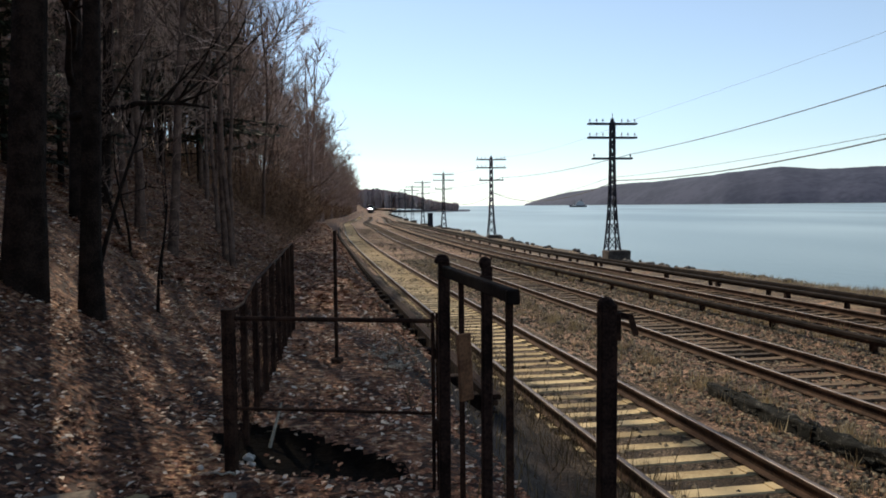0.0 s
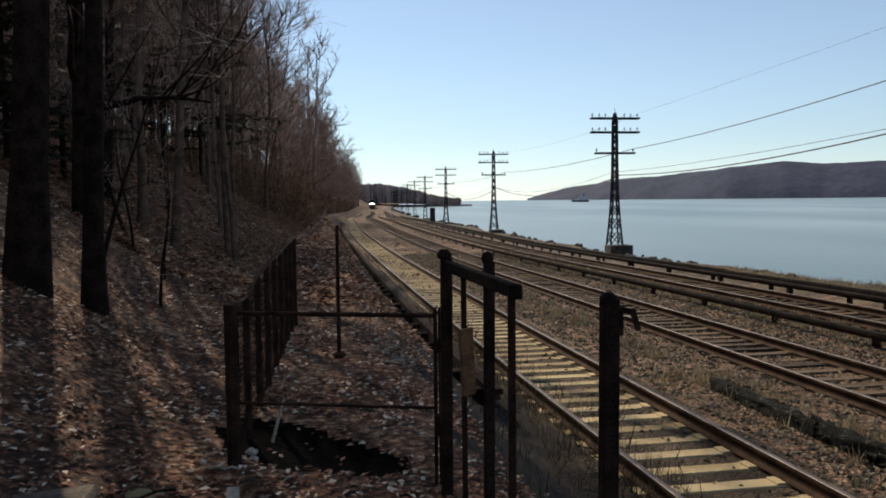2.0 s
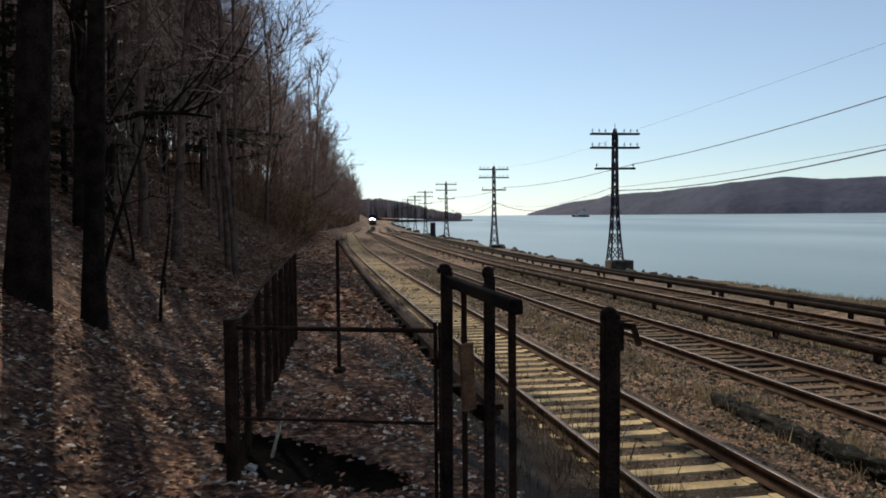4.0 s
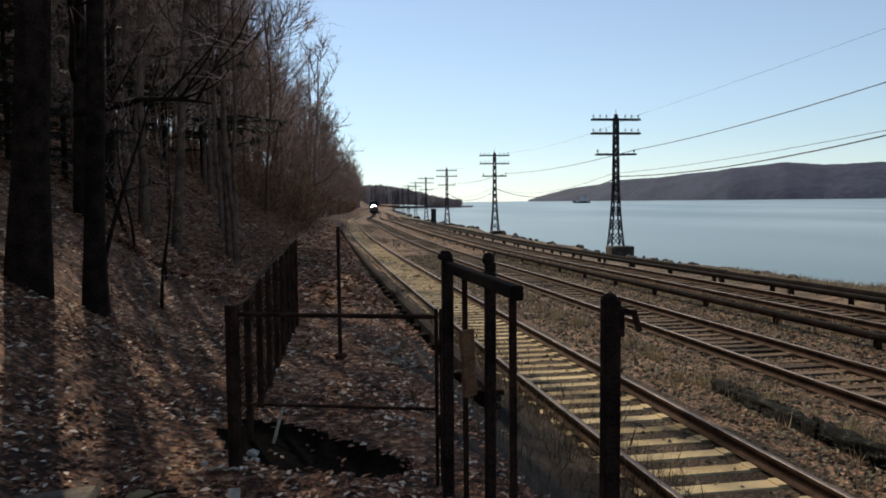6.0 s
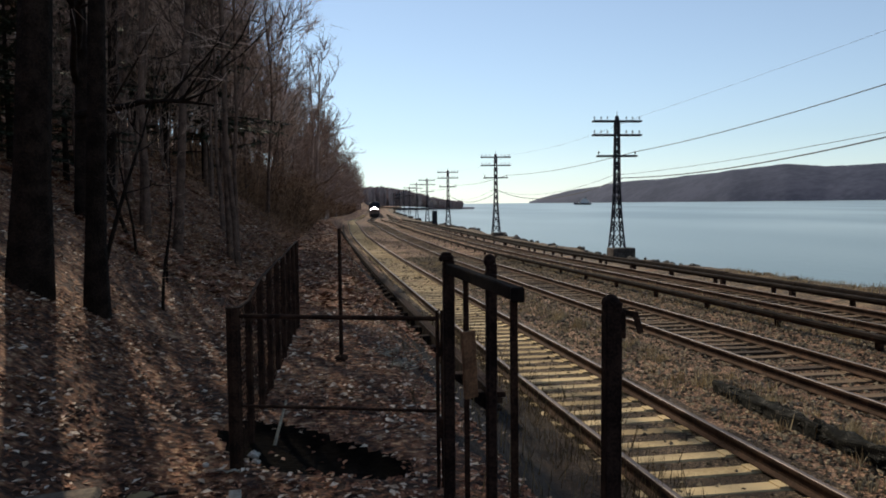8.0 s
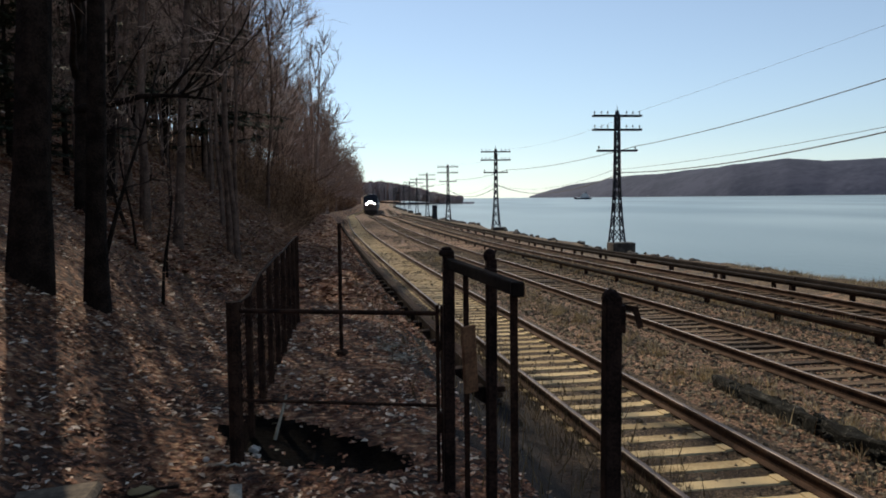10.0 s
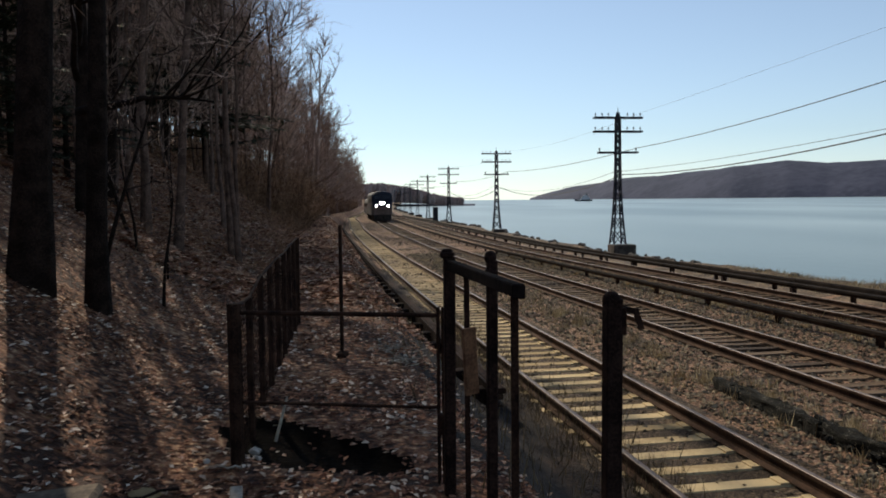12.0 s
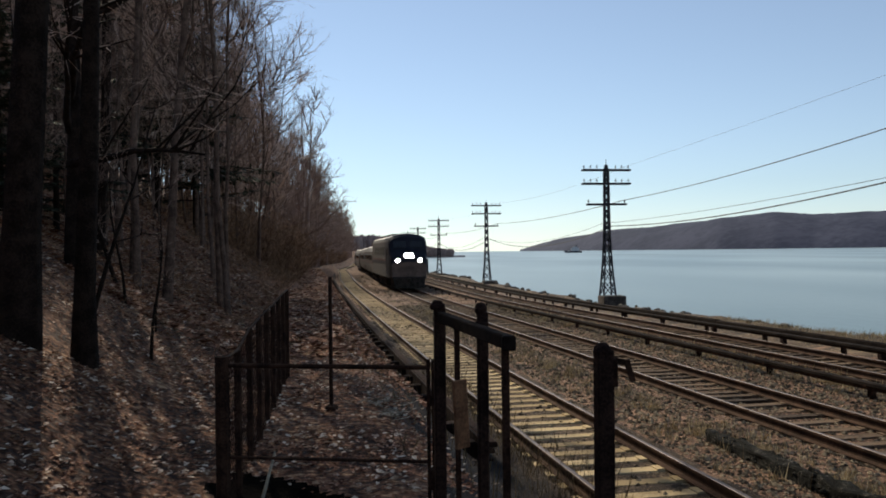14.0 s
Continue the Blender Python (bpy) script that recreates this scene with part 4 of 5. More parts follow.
def build_trees():
    rng = random.Random(77)
    # two dark trunks close by on the foot of the slope, leaning stems beside them, one added tree out of view on the
    # left
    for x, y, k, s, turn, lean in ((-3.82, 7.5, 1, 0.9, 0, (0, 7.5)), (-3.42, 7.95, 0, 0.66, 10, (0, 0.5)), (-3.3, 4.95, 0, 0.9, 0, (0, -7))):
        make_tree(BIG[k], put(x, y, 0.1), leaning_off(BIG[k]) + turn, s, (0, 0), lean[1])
    for x, y, s, turn, lean in ((-3.62, 8.3, 0.5, 30, (0, 17)), (-3.33, 9.54, 0.36, 80, (6, 5)),
                                (-5.3, 13.5, 0.6, 20, (4, -12)), (-4.6, 12.2, 0.4, 250, (0, 14)), (-3.9, 11.4, 0.3, 90, (8, -6))):
        make_tree(STEM, put(x, y, 0.1), turn, s, lean)
    # tall bare poles added so that trunk shadows fall towards the fence
    for x, y, s, turn in ((-6.75, 16.3, 1.0, 15), (-7.75, 19.1, 1.1, 200), (-6.3, 14.2, 0.75, 100)):
        make_tree(POLE, put(x, y, 0.1), turn, s, (0, 2))
    # the first five, small hemlocks are added to shade the slope's foot
    for x, y, sc in ((-7.75, 16.8, 0.45), (-8.1, 18.3, 0.5), (-7.4, 14.0, 0.38), (-6.9, 13.6, 0.34), (-7.9, 14.6, 0.4), (-14.2, 34.0, 1.2), (-12.6, 37.0, 1.25), (-16.8, 36.5, 1.2), (-11.6, 40.0, 1.3), (-15.5, 41.0, 1.4)):
        ev = new("evergreen_tree")
        ev.matrix_basis = pose(*put(x, y, 0.1), 0, 0, rng.uniform(0, 360))
        ev.scale = (sc, sc, sc)
        tagged(ev, "dark green hemlock among bare trees on the slope", "tree", "evergreens on the hillside")
        part_mesh("trunk", EVERGREEN[0], ev)
        part_mesh("crown", EVERGREEN[1], ev)
    make_tree(SPREAD, put(-5.6, 12.6, 0.1), 0, 1.0)
    # bushy young trees up the slope that keep its foot in broken shade
    for x, y, k, s in ((-7.2, 16.0, 0, 0.6), (-6.7, 15.2, 1, 0.5), (-8.3, 16.6, 1, 0.55), (-7.9, 15.4, 0, 0.6), (-7.0, 14.3, 0, 0.5)):
        make_tree(YOUNG[k], put(x, y, 0.1), rng.uniform(0, 360), s, (rng.gauss(0, 4), rng.gauss(0, 4)))
    # crowns that keep the bank under the gate in shade
    for x, y, k in ((-4.7, 18.6, 3), (-5.6, 22.0, 0), (-5.2, 19.9, 1), (-6.9, 25.5, 3)):
        make_tree(NEAR[k], put(x, y, 0.1), leaning_off(NEAR[k]), 0.95, (rng.gauss(0, 2), rng.gauss(0, 2)))

    def in_clearing(x, y):
        return y < 31 and -6.6 < x + (y - 4) * math.tan(radians(SUN_LEFT)) < -0.9

    # and crowns whose shade dapples the path
    for x, y, k in ((-5.6, 15.4, 3), (-6.4, 17.3, 0), (-7.9, 20.6, 1)):
        make_tree(NEAR[k], put(x, y, 0.1), leaning_off(NEAR[k]), 1.0, (rng.gauss(0, 2), rng.gauss(0, 2)))
    # the thick of the wood up the slope
    for i in range(48):
        y = rng.uniform(34, 84)
        x = -y * rng.uniform(0.25, 0.5) - 1.5
        make_tree(THICK[i % 3], put(x, y, 0.1), rng.uniform(0, 360), rng.uniform(0.85, 1.1), (rng.gauss(0, 2), rng.gauss(0, 2)))

    # slender undergrowth filling the wood behind
    for i in range(80):
        y = rng.uniform(29, 62)
        x = -y * rng.uniform(0.2, 0.5) - 1.0
        if offset_of(x, y) > -9.5:
            continue
        make_tree(THICK[i % 3], put(x, y, 0.1), rng.uniform(0, 360), rng.uniform(0.4, 0.65), (rng.gauss(0, 5), rng.gauss(0, 6)))

    placed = []
    tries = 0
    while len(placed) < 84 and tries < 5000:
        tries += 1
        s = rng.uniform(8, 92)
        o = -5.6 - 16 * rng.random() ** 1.5
        p = on_line(s, o)
        if in_clearing(p.x, p.y) and rng.random() < 0.85 or p.y < 13 and p.x > -7:
            continue
        if (p.x + 2.4) / p.y > -0.158 + 0.03 * ease(p.y, 70, 150):
            continue
        if any((p.x - q[0]) ** 2 + (p.y - q[1]) ** 2 < 4.5 for q in placed):
            continue
        placed.append((p.x, p.y))
        young = rng.random() < 0.22
        make_tree(rng.choice(YOUNG if young else NEAR), put(p.x, p.y, 0.1), rng.uniform(0, 360), rng.uniform(0.8, 1.12), (rng.gauss(0, 3), min(0.5, rng.gauss(-2, 3))))
    for i in range(80):
        p = on_line(4 + 91 * rng.random() ** 1.2, -7.0 - 24 * rng.random() ** 1.2)
        if in_clearing(p.x, p.y) and rng.random() < 0.9 or p.y < 22 and p.x > -10 or p.x < -0.5 * p.y:
            continue
        if (p.x + 2.8) / p.y > -0.158 + 0.03 * ease(p.y, 70, 150):
            continue
        make_tree(rng.choice(THICK), put(p.x, p.y, 0.1), rng.uniform(0, 360), rng.uniform(0.8, 1.1), (rng.gauss(0, 2), rng.gauss(0, 2)))


def build_far_trees():
    """The hillside woods farther along the line, too far to tell apart."""
    rng = random.Random(78)
    stock = []
    for pair in FAR:
        vs, fs = [], []
        for me in pair:
            k = len(vs)
            vs += [v.co[:] for v in me.vertices]
            fs += [tuple(q + k for q in p.vertices) for p in me.polygons]
        stock.append((np.array(vs), fs))
    verts, faces, k = [], [], 0
    for i in range(190):
        p = on_line(84 + 66 * rng.random() if i < 45 else 150 + 430 * rng.random() ** 1.2, -4.4 - 20 * rng.random() ** 1.8)
        g = put(p.x, p.y, 0.1)
        a, sc = rng.uniform(0, 6.283), rng.uniform(0.95, 1.25) * (1.2 if p.y > 220 else 1.0)
        v, f = stock[i % 3]
        rot = np.array([[math.cos(a), math.sin(a), 0], [-math.sin(a), math.cos(a), 0], [0, 0, 1]]) * sc
        verts.append(v @ rot + np.array(g[:]))
        faces += [tuple(q + k for q in poly) for poly in f]
        k += len(v)
    tagged(new("far_trees", mesh_of(np.concatenate(verts).tolist(), faces, M_TWIG, "far_trees")),
           "bare woods covering the hillside farther along the line", "woods", kind="stuff")


build_far_trees()
build_trees()


# ---- brush, leaves, stones ----
def build_brush():
    rng = random.Random(5)
    verts, faces = [], []
    for i in range(4200):
        s = 1 + 90 * rng.random() ** 1.3
        o = -5.0 - 13 * rng.random() ** 1.6
        p = on_line(s, o)
        if p.y < 9.5 or p.y < 34 and rng.random() < 0.86:
            continue
        g = put(p.x, p.y, 0.05)
        h = rng.uniform(0.3, 0.95) * (1.0 if rng.random() < 0.9 else 2.0)
        fat = 1.0 + p.y / 35
        st = grow(rng, g, Vector((rng.gauss(0.25, 0.55), rng.gauss(-0.1, 0.5), 0.8)), h, 0.3, 3, -0.03)
        for a, b, r in zip(st, st[1:], (0.006, 0.005, 0.004)):
            sprig(verts, faces, a, b + (b - a) * 0.4, r * fat)
        for _ in range(6):
            q = st[rng.randint(0, 2)].lerp(st[3], rng.uniform(0.1, 0.9))
            sprig(verts, faces, q, q + Vector((rng.gauss(0, 0.5), rng.gauss(0, 0.5), rng.uniform(-0.25, 0.5))) * h * 0.6, 0.0034 * fat)
    tagged(new("brush", mesh_of(verts, faces, M_BRUSH, "brush")), "tangle of bare reddish-brown brush on the slope", "brush", kind="stuff")


def build_far_brush():
    rng = random.Random(15)
    verts, faces = [], []
    for i in range(5200):
        p = on_line(45 + 330 * rng.random() ** 1.5, -4.7 - 8 * rng.random() ** 1.6)
        g = put(p.x, p.y, 0.1)
        h = rng.uniform(1.2, 4.2)
        st = grow(rng, g, Vector((rng.gauss(0.1, 0.25), rng.gauss(0, 0.25), 1)), h, 0.12, 2, 0.02)
        r = 0.006 + p.y * 0.00022
        sprig(verts, faces, st[0], st[2], r * 1.5)
        for _ in range(6):
            q = st[0].lerp(st[2], rng.uniform(0.1, 0.95))
            sprig(verts, faces, q, q + Vector((rng.gauss(0, 0.4), rng.gauss(0, 0.4), rng.uniform(0.0, 0.6))) * h * 0.5, r)
    tagged(new("far_brush", mesh_of(verts, faces, M_BRUSH, "far_brush")), "bare brown brush along the foot of the wooded hill", "brush", kind="stuff")


def leaf(verts, faces, rng, p, size):
    """A curled leaf of two halves."""
    az, tl, curl = rng.uniform(0, 6.283), rng.uniform(-0.25, 0.25), rng.uniform(0.05, 0.35)
    f = Vector((math.cos(az), math.sin(az), tl)) * size
    s = Vector((-math.sin(az), math.cos(az), rng.uniform(-0.4, 0.4))) * size * 0.55
    up = Vector((0, 0, size * curl))
    k = len(verts)
    c = Vector(p)
    verts.extend([tuple(c - f), tuple(c + f), tuple(c + s + up), tuple(c - s + up)])
    faces.extend([(k, k + 1, k + 2), (k, k + 3, k + 1)])


def build_leaves():
    rng = random.Random(8)
    verts, faces = [], []
    for i in range(95000):
        y = 2.2 + 30 * rng.random() ** 2.2
        o = -2.6 - 11 * rng.random() ** 1.1
        s = y - 4 + rng.uniform(-0.5, 0.5)
        p = on_line(s, o)
        if p.y < 1.5:
            continue
        if noise.noise(Vector((p.x * 0.8, p.y * 0.8, 5))) < rng.uniform(-0.6, 0.25):
            continue
        if shadow_pool(p.x, p.y) > 0.4 and rng.random() < 0.9:
            continue
        leaf(verts, faces, rng, (p.x, p.y, ground_z(p.x, p.y) + 0.012), rng.uniform(0.014, 0.032) * (1 + p.y / 30))
    for i in range(30000):
        s, o = 9 + 75 * rng.random() ** 1.5, -1.95 - 11 * rng.random()
        p = on_line(s, o)
        if noise.noise(Vector((p.x * 0.5, p.y * 0.5, 5))) < rng.uniform(-0.6, 0.3):
            continue
        leaf(verts, faces, rng, (p.x, p.y, ground_z(p.x, p.y) + 0.03), rng.uniform(0.05, 0.11))
    tagged(new("fallen_leaves", mesh_of(verts, faces, M_LEAF, "fallen_leaves")), "dry brown fallen leaves over path and slope", "leaves", kind="stuff")


def build_pale_leaves():
    rng = random.Random(18)
    verts, faces = [], []
    for i in range(26000):
        o = -1.7 - 9 * rng.random() ** 0.8
        p = on_line(-1.5 + 30 * rng.random() ** 1.7, o)
        if p.y < 1.5 or o > -3.0 and rng.random() < 0.75 or shadow_pool(p.x, p.y) > 0.4 and rng.random() < 0.9:
            continue
        if noise.noise(Vector((p.x * 1.7, p.y * 1.7, 25))) < rng.uniform(-0.3, 0.4):
            continue
        leaf(verts, faces, rng, (p.x, p.y, ground_z(p.x, p.y) + 0.022), rng.uniform(0.016, 0.034) * (1 + p.y / 30))
    tagged(new("pale_leaves", mesh_of(verts, faces, M_PALE, "pale_leaves")), "bleached tan leaves lying on top of the litter", "leaves", kind="stuff")


def stone(verts, faces, rng, p, r):
    k = len(verts)
    for d in ((1, 0, 0), (-1, 0, 0), (0, 1, 0), (0, -1, 0), (0, 0, 1), (0, 0, -1)):
        q = rng.uniform(0.6, 1.2) * r
        verts.append((p[0] + (d[0] + rng.uniform(-.3, .3)) * q, p[1] + (d[1] + rng.uniform(-.3, .3)) * q, p[2] + d[2] * q * 0.7))
    for a, b, c in ((0, 2, 4), (2, 1, 4), (1, 3, 4), (3, 0, 4), (2, 0, 5), (1, 2, 5), (3, 1, 5), (0, 3, 5)):
        faces.append((k + a, k + b, k + c))


def build_stones():
    rng = random.Random(9)
    verts, faces = [], []
    for i in range(60000):
        s = 1.5 + 45 * rng.random() ** 1.8
        o = rng.uniform(-1.7, 12.0)
        p = on_line(s, o)
        if p.x > p.y * 0.62 + 1 or o < -1.0 and p.y < 14:
            continue
        near = min(abs(o - t) for t in (0, TRACK_2, TRACK_3))
        if near < 1.25 and rng.random() < (0.9 if abs(o) < 1.2 else 0.45):
            continue
        stone(verts, faces, rng, (p.x, p.y, ground_z(p.x, p.y, o) + 0.008), rng.uniform(0.016, 0.042) * (1 + p.y / 50))
    for i in range(16000):
        s, o = 30 + 90 * rng.random() ** 1.3, rng.uniform(-1.5, 12.0)
        if min(abs(o - t) for t in (0, TRACK_2, TRACK_3)) < 1.25 and rng.random() < 0.6:
            continue
        p = on_line(s, o)
        if noise.noise(Vector((p.x * 0.35, p.y * 0.35, 15))) > rng.uniform(-0.4, 0.4):
            stone(verts, faces, rng, (p.x, p.y, ground_z(p.x, p.y, o) + 0.008), rng.uniform(0.04, 0.09))
    tagged(new("ballast_stones", mesh_of(verts, faces, M_STONE, "ballast_stones")), "loose brown-grey crushed stone between the rails", "ballast", kind="stuff")


def blades(name, spots, hmin, hmax, material, label, category, seed, w=0.006):
    rng = random.Random(seed)
    verts, faces = [], []
    for x, y in spots(rng):
        g = put(x, y, 0.02)
        h = rng.uniform(hmin, hmax)
        sprig(verts, faces, g, g + Vector((rng.gauss(0, 0.25), rng.gauss(0, 0.25), 1)) * h, w * rng.uniform(0.7, 1.4))
    tagged(new(name, mesh_of(verts, faces, material, name)), label, category, kind="stuff")


def weed_spots(rng):
    for i in range(1500):
        p = on_line(rng.uniform(2.5, 16), rng.gauss(-1.0, 0.22) + (0.45 if rng.random() < 0.3 else 0))
        yield p.x, p.y
    for i in range(350):
        p = on_line(rng.uniform(0.5, 14), rng.uniform(-3.3, -1.2))
        yield p.x, p.y
    for i in range(500):
        p = on_line(rng.uniform(2.5, 40), rng.choice((2.2, 6.7)) + rng.gauss(0, 0.4))
        yield p.x, p.y


def tuft_spots(rng):
    for i in range(620):
        cx = on_line(3 + 38 * rng.random() ** 1.4, rng.choice((2.1, 2.3, 6.9, 7.3, 7.5)) + rng.gauss(0, 0.35))
        for _ in range(14):
            yield cx.x + rng.gauss(0, 0.07), cx.y + rng.gauss(0, 0.07)


def slope_spots(rng):
    for i in range(3500):
        p = on_line(14 + 60 * rng.random() ** 1.4, -5.0 - 14 * rng.random() ** 1.4)
        if p.y > 6:
            yield p.x, p.y


def bank_spots(rng):
    for i in range(4200):
        o = rng.uniform(13.0, BANK + 0.3)
        p = on_line(13 + 20 * rng.random() ** 1.2, o)
        yield p.x, p.y


def build_rocks():
    rng = random.Random(12)
    for i in range(95):
        s = rng.uniform(26, 150)
        o = BANK - 0.4 + rng.uniform(-0.9, 1.1)
        p = on_line(s, o)
        r = rng.uniform(0.10, 0.2) + 0.16 * ease(s, 50, 110) * rng.random()
        bm = bmesh.new()
        ball(bm, (0, 0, 0), r, rng.uniform(0.8, 1.5), rng.uniform(0.8, 1.4), rng.uniform(0.55, 0.9), 2)
        for v in bm.verts:
            v.co += v.co.normalized() * r * 0.45 * noise.noise(v.co * 2.3 / r + Vector((i * 7.0, 0, 0)))
        me = bpy.data.meshes.new("rock")
        bm.to_mesh(me)
        bm.free()
        me.materials.append(M_ROCK)
        ob = new("rock", me)
        g = put(p.x, p.y)
        ob.matrix_basis = pose(g.x, g.y, max(g.z, rail_z(p.y) - 0.75) + r * 0.3, 0, 0, rng.uniform(0, 360))
        tagged(ob, "rough dark boulder along the river bank", "rock", "rocks on the bank")


build_brush()
build_far_brush()
build_leaves()
build_pale_leaves()
build_stones()
blades("weeds", weed_spots, 0.12, 0.4, M_WEED, "dry brown weeds along the near rail", "weeds", 3, 0.005)
blades("grass_tufts", tuft_spots, 0.07, 0.24, M_GRASS, "short straw tufts in the ballast between tracks", "grass", 6, 0.009)
blades("slope_grass", slope_spots, 0.1, 0.35, M_BRUSH, "dry brown grass on the leafy slope", "grass", 7, 0.008)
blades("bank_grass", bank_spots, 0.05, 0.26, M_GRASS, "straw-coloured dry grass on the river bank", "grass", 4, 0.012)
build_rocks()


# ---- far shore point, woods and small things ----
def build_far_woods():
    """The wooded point where the line bends out of sight."""
    rng = random.Random(21)
    verts, faces = [], []
    for i in range(2600):
        u = rng.random()
        y = 770 + 280 * rng.random()
        k = -0.135 + 0.158 * u
        x = k * y
        rise = ease(u, 1.0, 0.35)
        z = -2.5 + 3.0 * rise
        h = (7 + 11 * rise) * rng.uniform(0.6, 1.1)
        for _ in range(3):
            a = rng.uniform(0, 3.14)
            w_ = h * rng.uniform(0.18, 0.3)
            dx, dy = math.cos(a) * w_, math.sin(a) * w_
            j = len(verts)
            verts.extend([(x - dx * 0.4, y - dy * 0.4, z), (x + dx * 0.4, y + dy * 0.4, z), (x + dx, y + dy, z + h * 0.6),
                          (x + dx * 0.3, y + dy * 0.3, z + h), (x - dx * 0.7, y - dy * 0.7, z + h * 0.72)])
            faces.append((j, j + 1, j + 2, j + 3, j + 4))
    tagged(new("far_woods", mesh_of(verts, faces, M_HAZE_WOOD, "far_woods")), "distant bare woods on a low point in the river", "woods", kind="stuff")
    vs, fs = [], []
    cols = 40
    for i in range(cols):
        u = i / (cols - 1)
        k = -0.16 + 0.205 * u
        for y, dz in ((720, -1.6), (780, 0.6 * (1 - u)), (1060, 0.8 * (1 - u)), (1120, -1.6)):
            vs.append((k * y, y, WATER_Z + 0.25 + dz * 0.5 if u < 0.97 else WATER_Z - 0.2))
    for i in range(cols - 1):
        for j in range(3):
            a = i * 4 + j
            fs.append((a, a + 4, a + 5, a + 1))
    # the point shares the ridge's haze-blue colour
    tagged(new("ground_point", mesh_of(vs, fs, M_FAR_HAZE, "ground_point")), "low stony point of land running into the river", "ground", kind="structure")


def build_ship():
    y = 1500.0
    x = y * (1030 - 784) / 1443.0
    sh = thing("ship", (x, y, WATER_Z), "small work ship with a pale deckhouse on the river", "ship", turn=80)
    bm = bmesh.new()
    loft(bm, [(-16, [(-2.5, 0), (-3.5, 3.0), (3.5, 3.0), (2.5, 0)]), (8, [(-2.8, 0), (-3.8, 3.0), (3.8, 3.0), (2.8, 0)]), (16, [(-0.2, 0.3), (-0.4, 4.2), (0.4, 4.2), (0.2, 0.3)])])
    part("hull", bm, M_SHIPH, sh, "dark hull")
    bm = bmesh.new()
    box(bm, (0, -4, 5.6), (6.0, 15, 5.2), None, 0.2)
    box(bm, (0, -3.5, 9.6), (5.0, 8.5, 3.0), None, 0.2)
    part("deckhouse", bm, M_SHIPW, sh, "pale deckhouse")
    bm = bmesh.new()
    rod(bm, (0, -6, 9), (0, -6, 14.5), 1.1, 0.9, 10)
    part("funnel", bm, M_SHIPH, sh)
    bm = bmesh.new()
    rod(bm, (0, 7, 3), (0, 7, 14.5), 0.35, 0.2, 6)
    bar(bm, (0, 7, 13), (0, 0, 10.5), 0.25)
    part("mast", bm, M_SHIPH, sh)


def build_cabinet():
    p = on_line(138, PY_O - 2.0)
    cb = thing("relay_cabinet", (p.x, p.y, p.z - 0.3), "tall dark signal relay cabinet beside the tracks", "cabinet")
    bm = bmesh.new()
    box(bm, (0, 0, 1.25), (0.9, 0.8, 2.3), None, 0.03)
    part("case", bm, M_PYLON, cb)
    bm = bmesh.new()
    box(bm, (0, -0.415, 1.25), (0.78, 0.03, 2.1), None, 0.01)
    part("door", bm, M_PYLON, cb)
    bm = bmesh.new()
    box(bm, (0, 0, 0.05), (1.1, 1.0, 0.3), None, 0.02)
    part("plinth", bm, M_FOOT, cb)


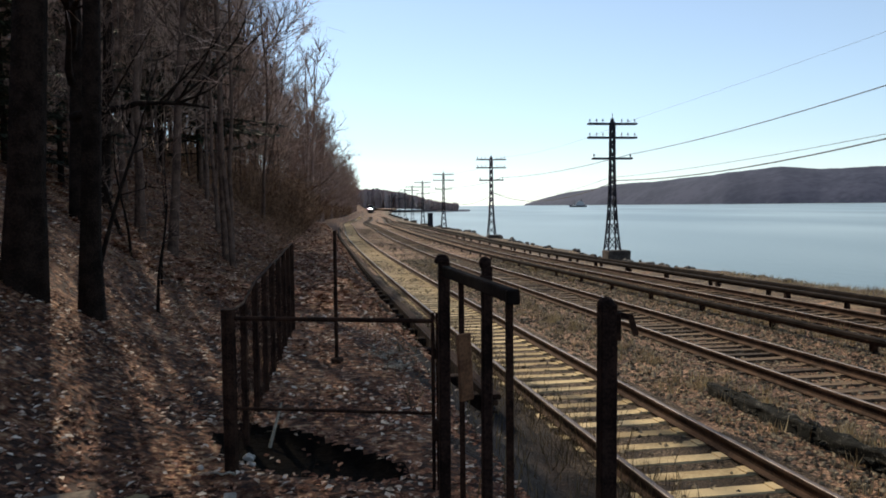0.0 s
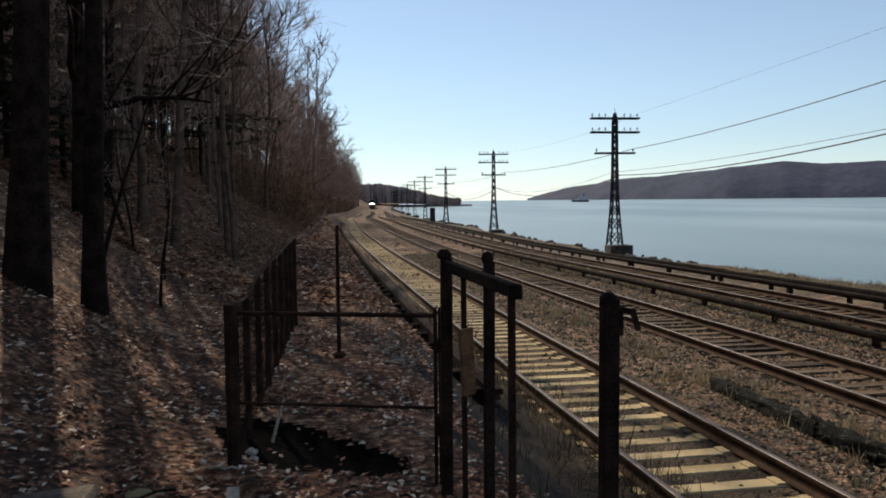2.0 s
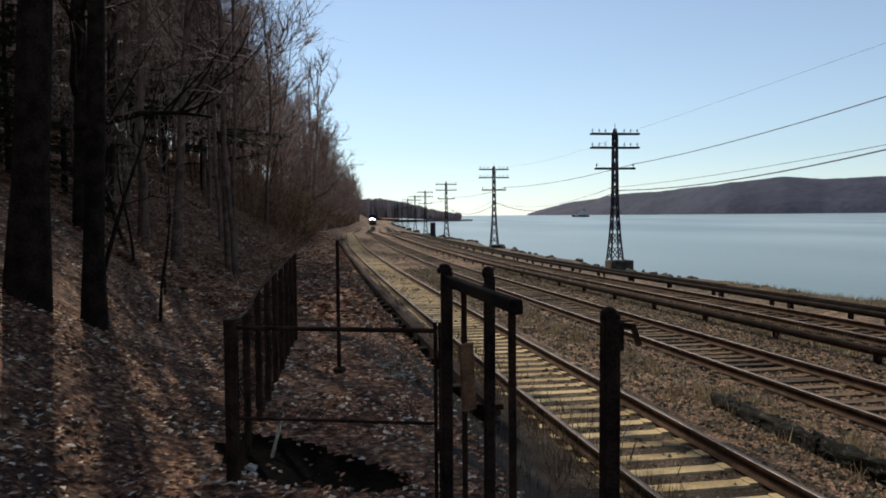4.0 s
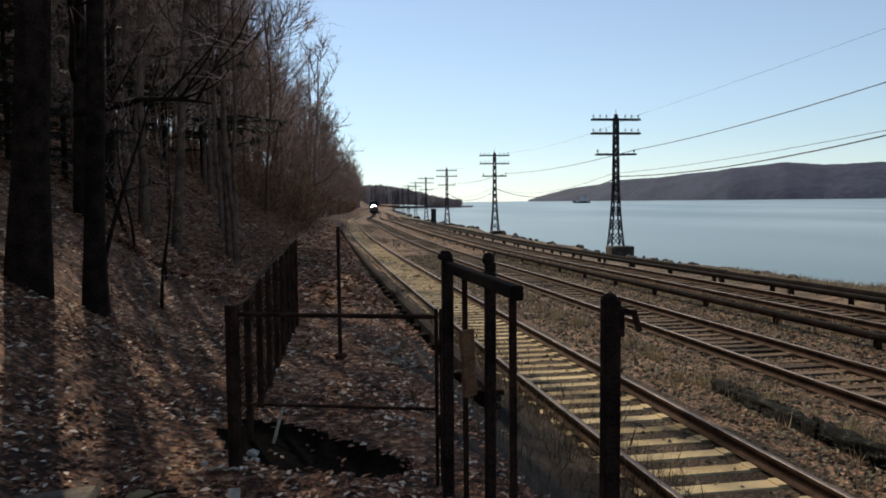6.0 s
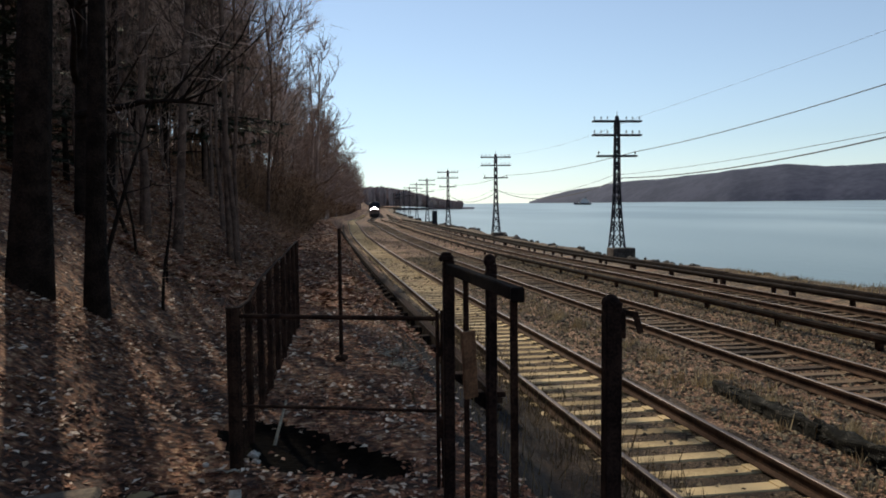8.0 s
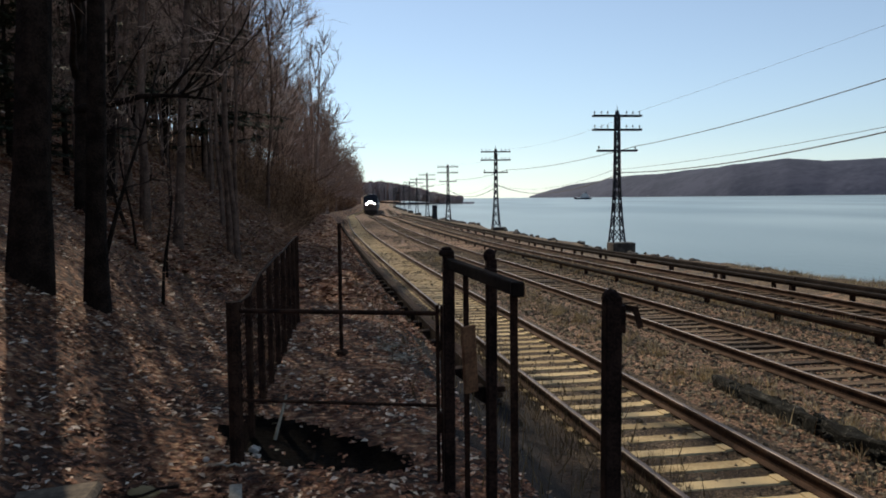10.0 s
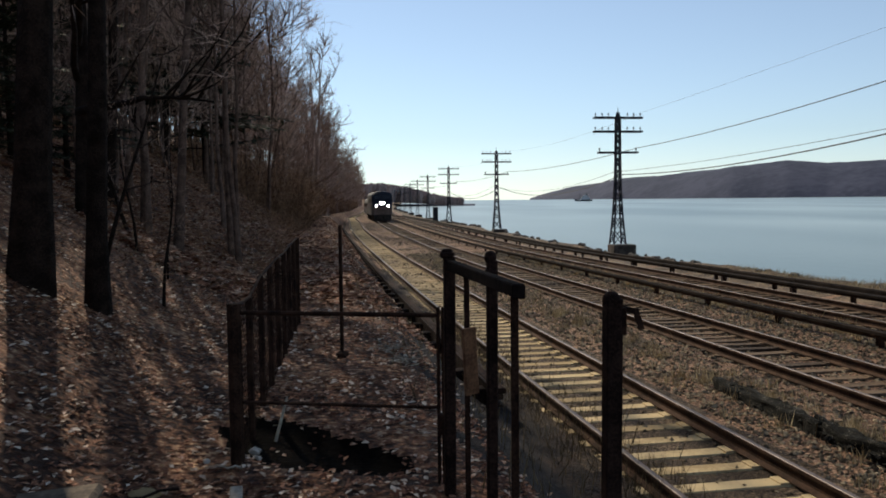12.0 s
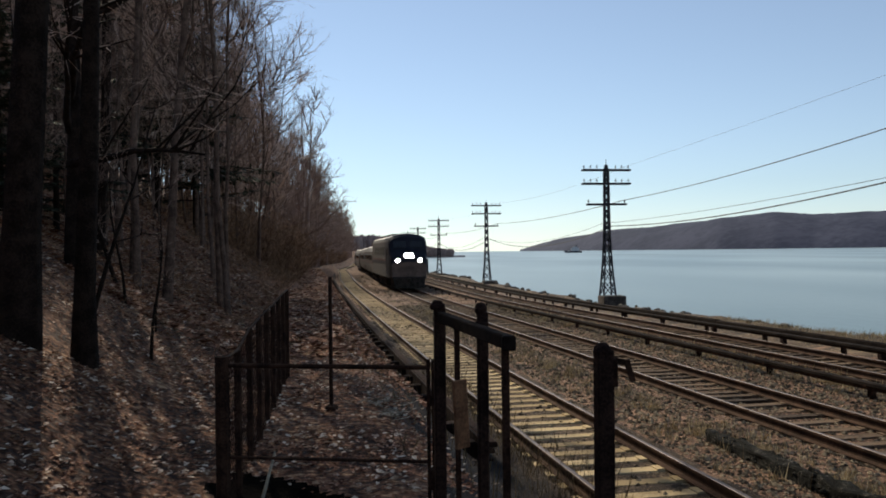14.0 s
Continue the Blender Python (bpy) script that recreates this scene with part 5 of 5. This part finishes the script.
def build_debris():
    """A dark heap of scrap lying between the first two tracks."""
    base = on_line(5.2, 2.05)
    base.z = ground_z(base.x, base.y)
    de = thing("scrap_heap", base, "black tarry heap of scrap rail and cable between tracks", "scrap")
    rng = random.Random(3)
    for a, b, o1, o2, z1, z2, r_ in ((1.9, 7.4, 2.06, 2.10, 0.14, 0.06, 0.022), (2.4, 5.0, 1.84, 1.88, 0.12, 0.14, 0.025), (4.0, 6.6, 1.88, 2.0, 0.10, 0.07, 0.03)):
        pts = []
        for k in range(12):
            u = k / 11
            q = on_line(a + (b - a) * u, o1 + (o2 - o1) * u + 0.05 * noise.noise(Vector((u * 6, a, 0))))
            pts.append(Vector((q.x, q.y, ground_z(q.x, q.y) + z1 + (z2 - z1) * u + 0.05 * noise.noise(Vector((u * 7, b, 3))))) - base)
        v, f = [], []
        limb(v, f, pts, [r_ * (1 + 0.5 * noise.noise(Vector((k * 0.9, a, 9)))) for k in range(12)], 6)
        part_mesh("scrap_beam", mesh_of(v, f, M_BLACK, "scrap_beam"), de)
    for i in range(120):
        s = rng.uniform(2.2, 7.4)
        p = on_line(s, 1.90 + 0.03 * (s - 3) + rng.gauss(0, 0.075))
        r = rng.uniform(0.025, 0.075)
        bm = bmesh.new()
        ball(bm, (0, 0, 0), r, rng.uniform(0.7, 1.3), rng.uniform(0.8, 1.8), rng.uniform(0.5, 0.9), 1)
        for v in bm.verts:
            v.co += v.co.normalized() * r * 0.9 * noise.noise(v.co * 2 / r + Vector((i * 5.0, 1, 0)))
        ob = part("lump", bm, M_BLACK, de)
        ob.location = (p.x - base.x, p.y - base.y, ground_z(p.x, p.y) - base.z + r * 0.5 + 0.10 * rng.random())
    # an old tarred timber with broken pieces of board along its top
    for a, b, o1, o2, z, w_ in ((2.2, 4.7, 1.90, 1.93, 0.09, 0.13), (4.75, 7.4, 1.92, 1.97, 0.07, 0.11), (6.0, 6.7, 2.02, 2.04, 0.12, 0.12), (3.0, 3.9, 2.02, 2.04, 0.17, 0.15), (4.2, 5.0, 2.03, 2.02, 0.15, 0.13), (5.3, 5.8, 2.02, 2.05, 0.12, 0.14)):
        q, r = on_line(a, o1), on_line(b, o2)
        bm = bmesh.new()
        bar(bm, Vector((q.x, q.y, ground_z(q.x, q.y) + z)) - base, Vector((r.x, r.y, ground_z(r.x, r.y) + z)) - base, 0.17 if z < 0.1 else w_, 0.19 if z < 0.1 else 0.06, 0.02)
        bmesh.ops.subdivide_edges(bm, edges=bm.edges[:], cuts=6, use_grid_fill=True)
        for v in bm.verts:
            v.co += Vector((noise.noise(v.co * 6), 0, noise.noise(v.co * 6 + Vector((7, 0, 0))))) * 0.06
        part("timber", bm, M_BLACK, de)
    p = on_line(3.2, 1.95)
    bm = bmesh.new()
    box(bm, (p.x - base.x, p.y - base.y, 0.17), (0.17, 0.26, 0.17), pose(0, 0, 0, 0, 0, 8), 0.03)
    part("iron_box", bm, M_BLACK, de)


def build_hose():
    base = put(0.85, 5.35)
    ho = thing("cable_loop", base, "loop of black cable lying on the dark bank", "cable")
    pts = []
    for k in range(22):
        a = radians(-40 + 250 * k / 21)
        x, y = base.x + 0.17 * math.cos(a), base.y + 0.30 * math.sin(a)
        pts.append(Vector((x, y, ground_z(x, y) + 0.05 + 0.03 * math.sin(a * 2))) - base)
    v, f = [], []
    limb(v, f, pts, [0.016] * 22, 7)
    part_mesh("cable", mesh_of(v, f, M_WIRE, "cable", True), ho)


def build_small():
    build_hose()
    g = put(-1.95, 3.7)
    sl = thing("stone_slab", g, "flat grey stone slab half sunk in the path", "stone slab")
    bm = bmesh.new()
    box(bm, (0, 0, 0.0), (0.62, 0.42, 0.08), pose(0, 0, 0, 3, -4, 12), 0.03)
    for v in bm.verts:
        v.co += Vector((noise.noise(v.co * 5), noise.noise(v.co * 5 + Vector((9, 0, 0))), 0)) * 0.05
    part("slab", bm, M_SLAB, sl)
    g = put(-1.13, 4.25)
    pl = thing("plank", g, "pale weathered plank lying on the path", "plank")
    bm = bmesh.new()
    box(bm, (0, 0, 0.02), (0.07, 0.62, 0.03), pose(0, 0, 0, 0, 0, 14), 0.004)
    part("wood", bm, M_PLANK, pl)
    for x, y, r in ((-1.30, 5.42, 0.03), (-1.26, 5.3, 0.022), (-1.52, 5.05, 0.018)):
        g = put(x, y)
        bm = bmesh.new()
        ball(bm, (0, 0, 0), r, 1.3, 0.8, 0.9, 2)
        for v in bm.verts:
            v.co += v.co.normalized() * r * 0.6 * noise.noise(v.co * 3 / r + Vector((x * 9, y, 0)))
        li = thing("litter", (g.x, g.y, g.z + r * 0.6), "crumpled pale scrap of litter on the ground", "litter")
        part("scrap", bm, M_LITTER, li)
    for x, y, turn, ln, r, mat, lab in ((-1.68, 4.25, 128, 0.5, 0.010, M_BARK, "dark fallen stick lying across the leaves"),
                                        (-1.36, 4.9, 84, 0.2, 0.008, M_PLANK, "short pale stick lying on the leaves")):
        g = put(x, y)
        fs = thing("fallen_stick", (g.x, g.y, g.z + 0.02), lab, "stick", turn=turn)
        v, f = [], []
        limb(v, f, [Vector((0.012 * math.sin(k * 2.1), (k / 5 - 0.5) * ln, 0.01 * (k % 2))) for k in range(6)], [r * (1 - 0.09 * k) for k in range(6)], 6)
        part_mesh("wood", mesh_of(v, f, mat, "wood", True), fs)
    g = put(-1.66, 4.36)
    ys = thing("pale_stone", g, "small pale yellowish stone among the leaves", "stone")
    bm = bmesh.new()
    ball(bm, (0, 0, 0.01), 0.06, 1.5, 1.0, 0.6, 2)
    for v in bm.verts:
        v.co += v.co.normalized() * 0.03 * noise.noise(v.co * 22)
    part("stone", bm, M_CONC, ys)
    g = put(-1.22, 5.7)
    st = thing("stick", g, "pale broken stick leaning on the fence", "stick")
    bm = bmesh.new()
    rod(bm, (0, 0, 0), (0.07, 0.1, 0.30), 0.013, 0.008, 6)
    part("wood", bm, M_PLANK, st)
    # a small heap of broken pale branches and leaves on the path
    rng = random.Random(2)
    for cx, cy in ((-0.6, 8.9), (-0.45, 8.3)):
        g = put(cx, cy)
        verts, faces = [], []
        for i in range(26):
            a = Vector((rng.gauss(0, 0.1), rng.gauss(0, 0.12), rng.uniform(0.0, 0.08)))
            sprig(verts, faces, a, a + Vector((rng.gauss(0, 0.12), rng.gauss(0, 0.12), rng.uniform(-0.02, 0.06))), 0.007)
        for i in range(30):
            leaf(verts, faces, rng, (rng.gauss(0, 0.1), rng.gauss(0, 0.12), rng.uniform(0.01, 0.07)), 0.035)
        ob = new("branch_pile", mesh_of(verts, faces, M_PLANK, "branch_pile"))
        ob.location = g
        tagged(ob, "little pile of pale broken twigs and leaves", "twigs", kind="stuff")


build_far_woods()
build_ship()
build_cabinet()
build_debris()
build_small()


def motions():
    times = [i * 0.5 for i in range(29)]
    walk(loco, [(t, train_pose(t, 10.3)) for t in times])
    for i, c in enumerate(coaches):
        walk(c, [(t, train_pose(t, 20.6 + 13.6 + i * 26.4)) for t in times])


motions()
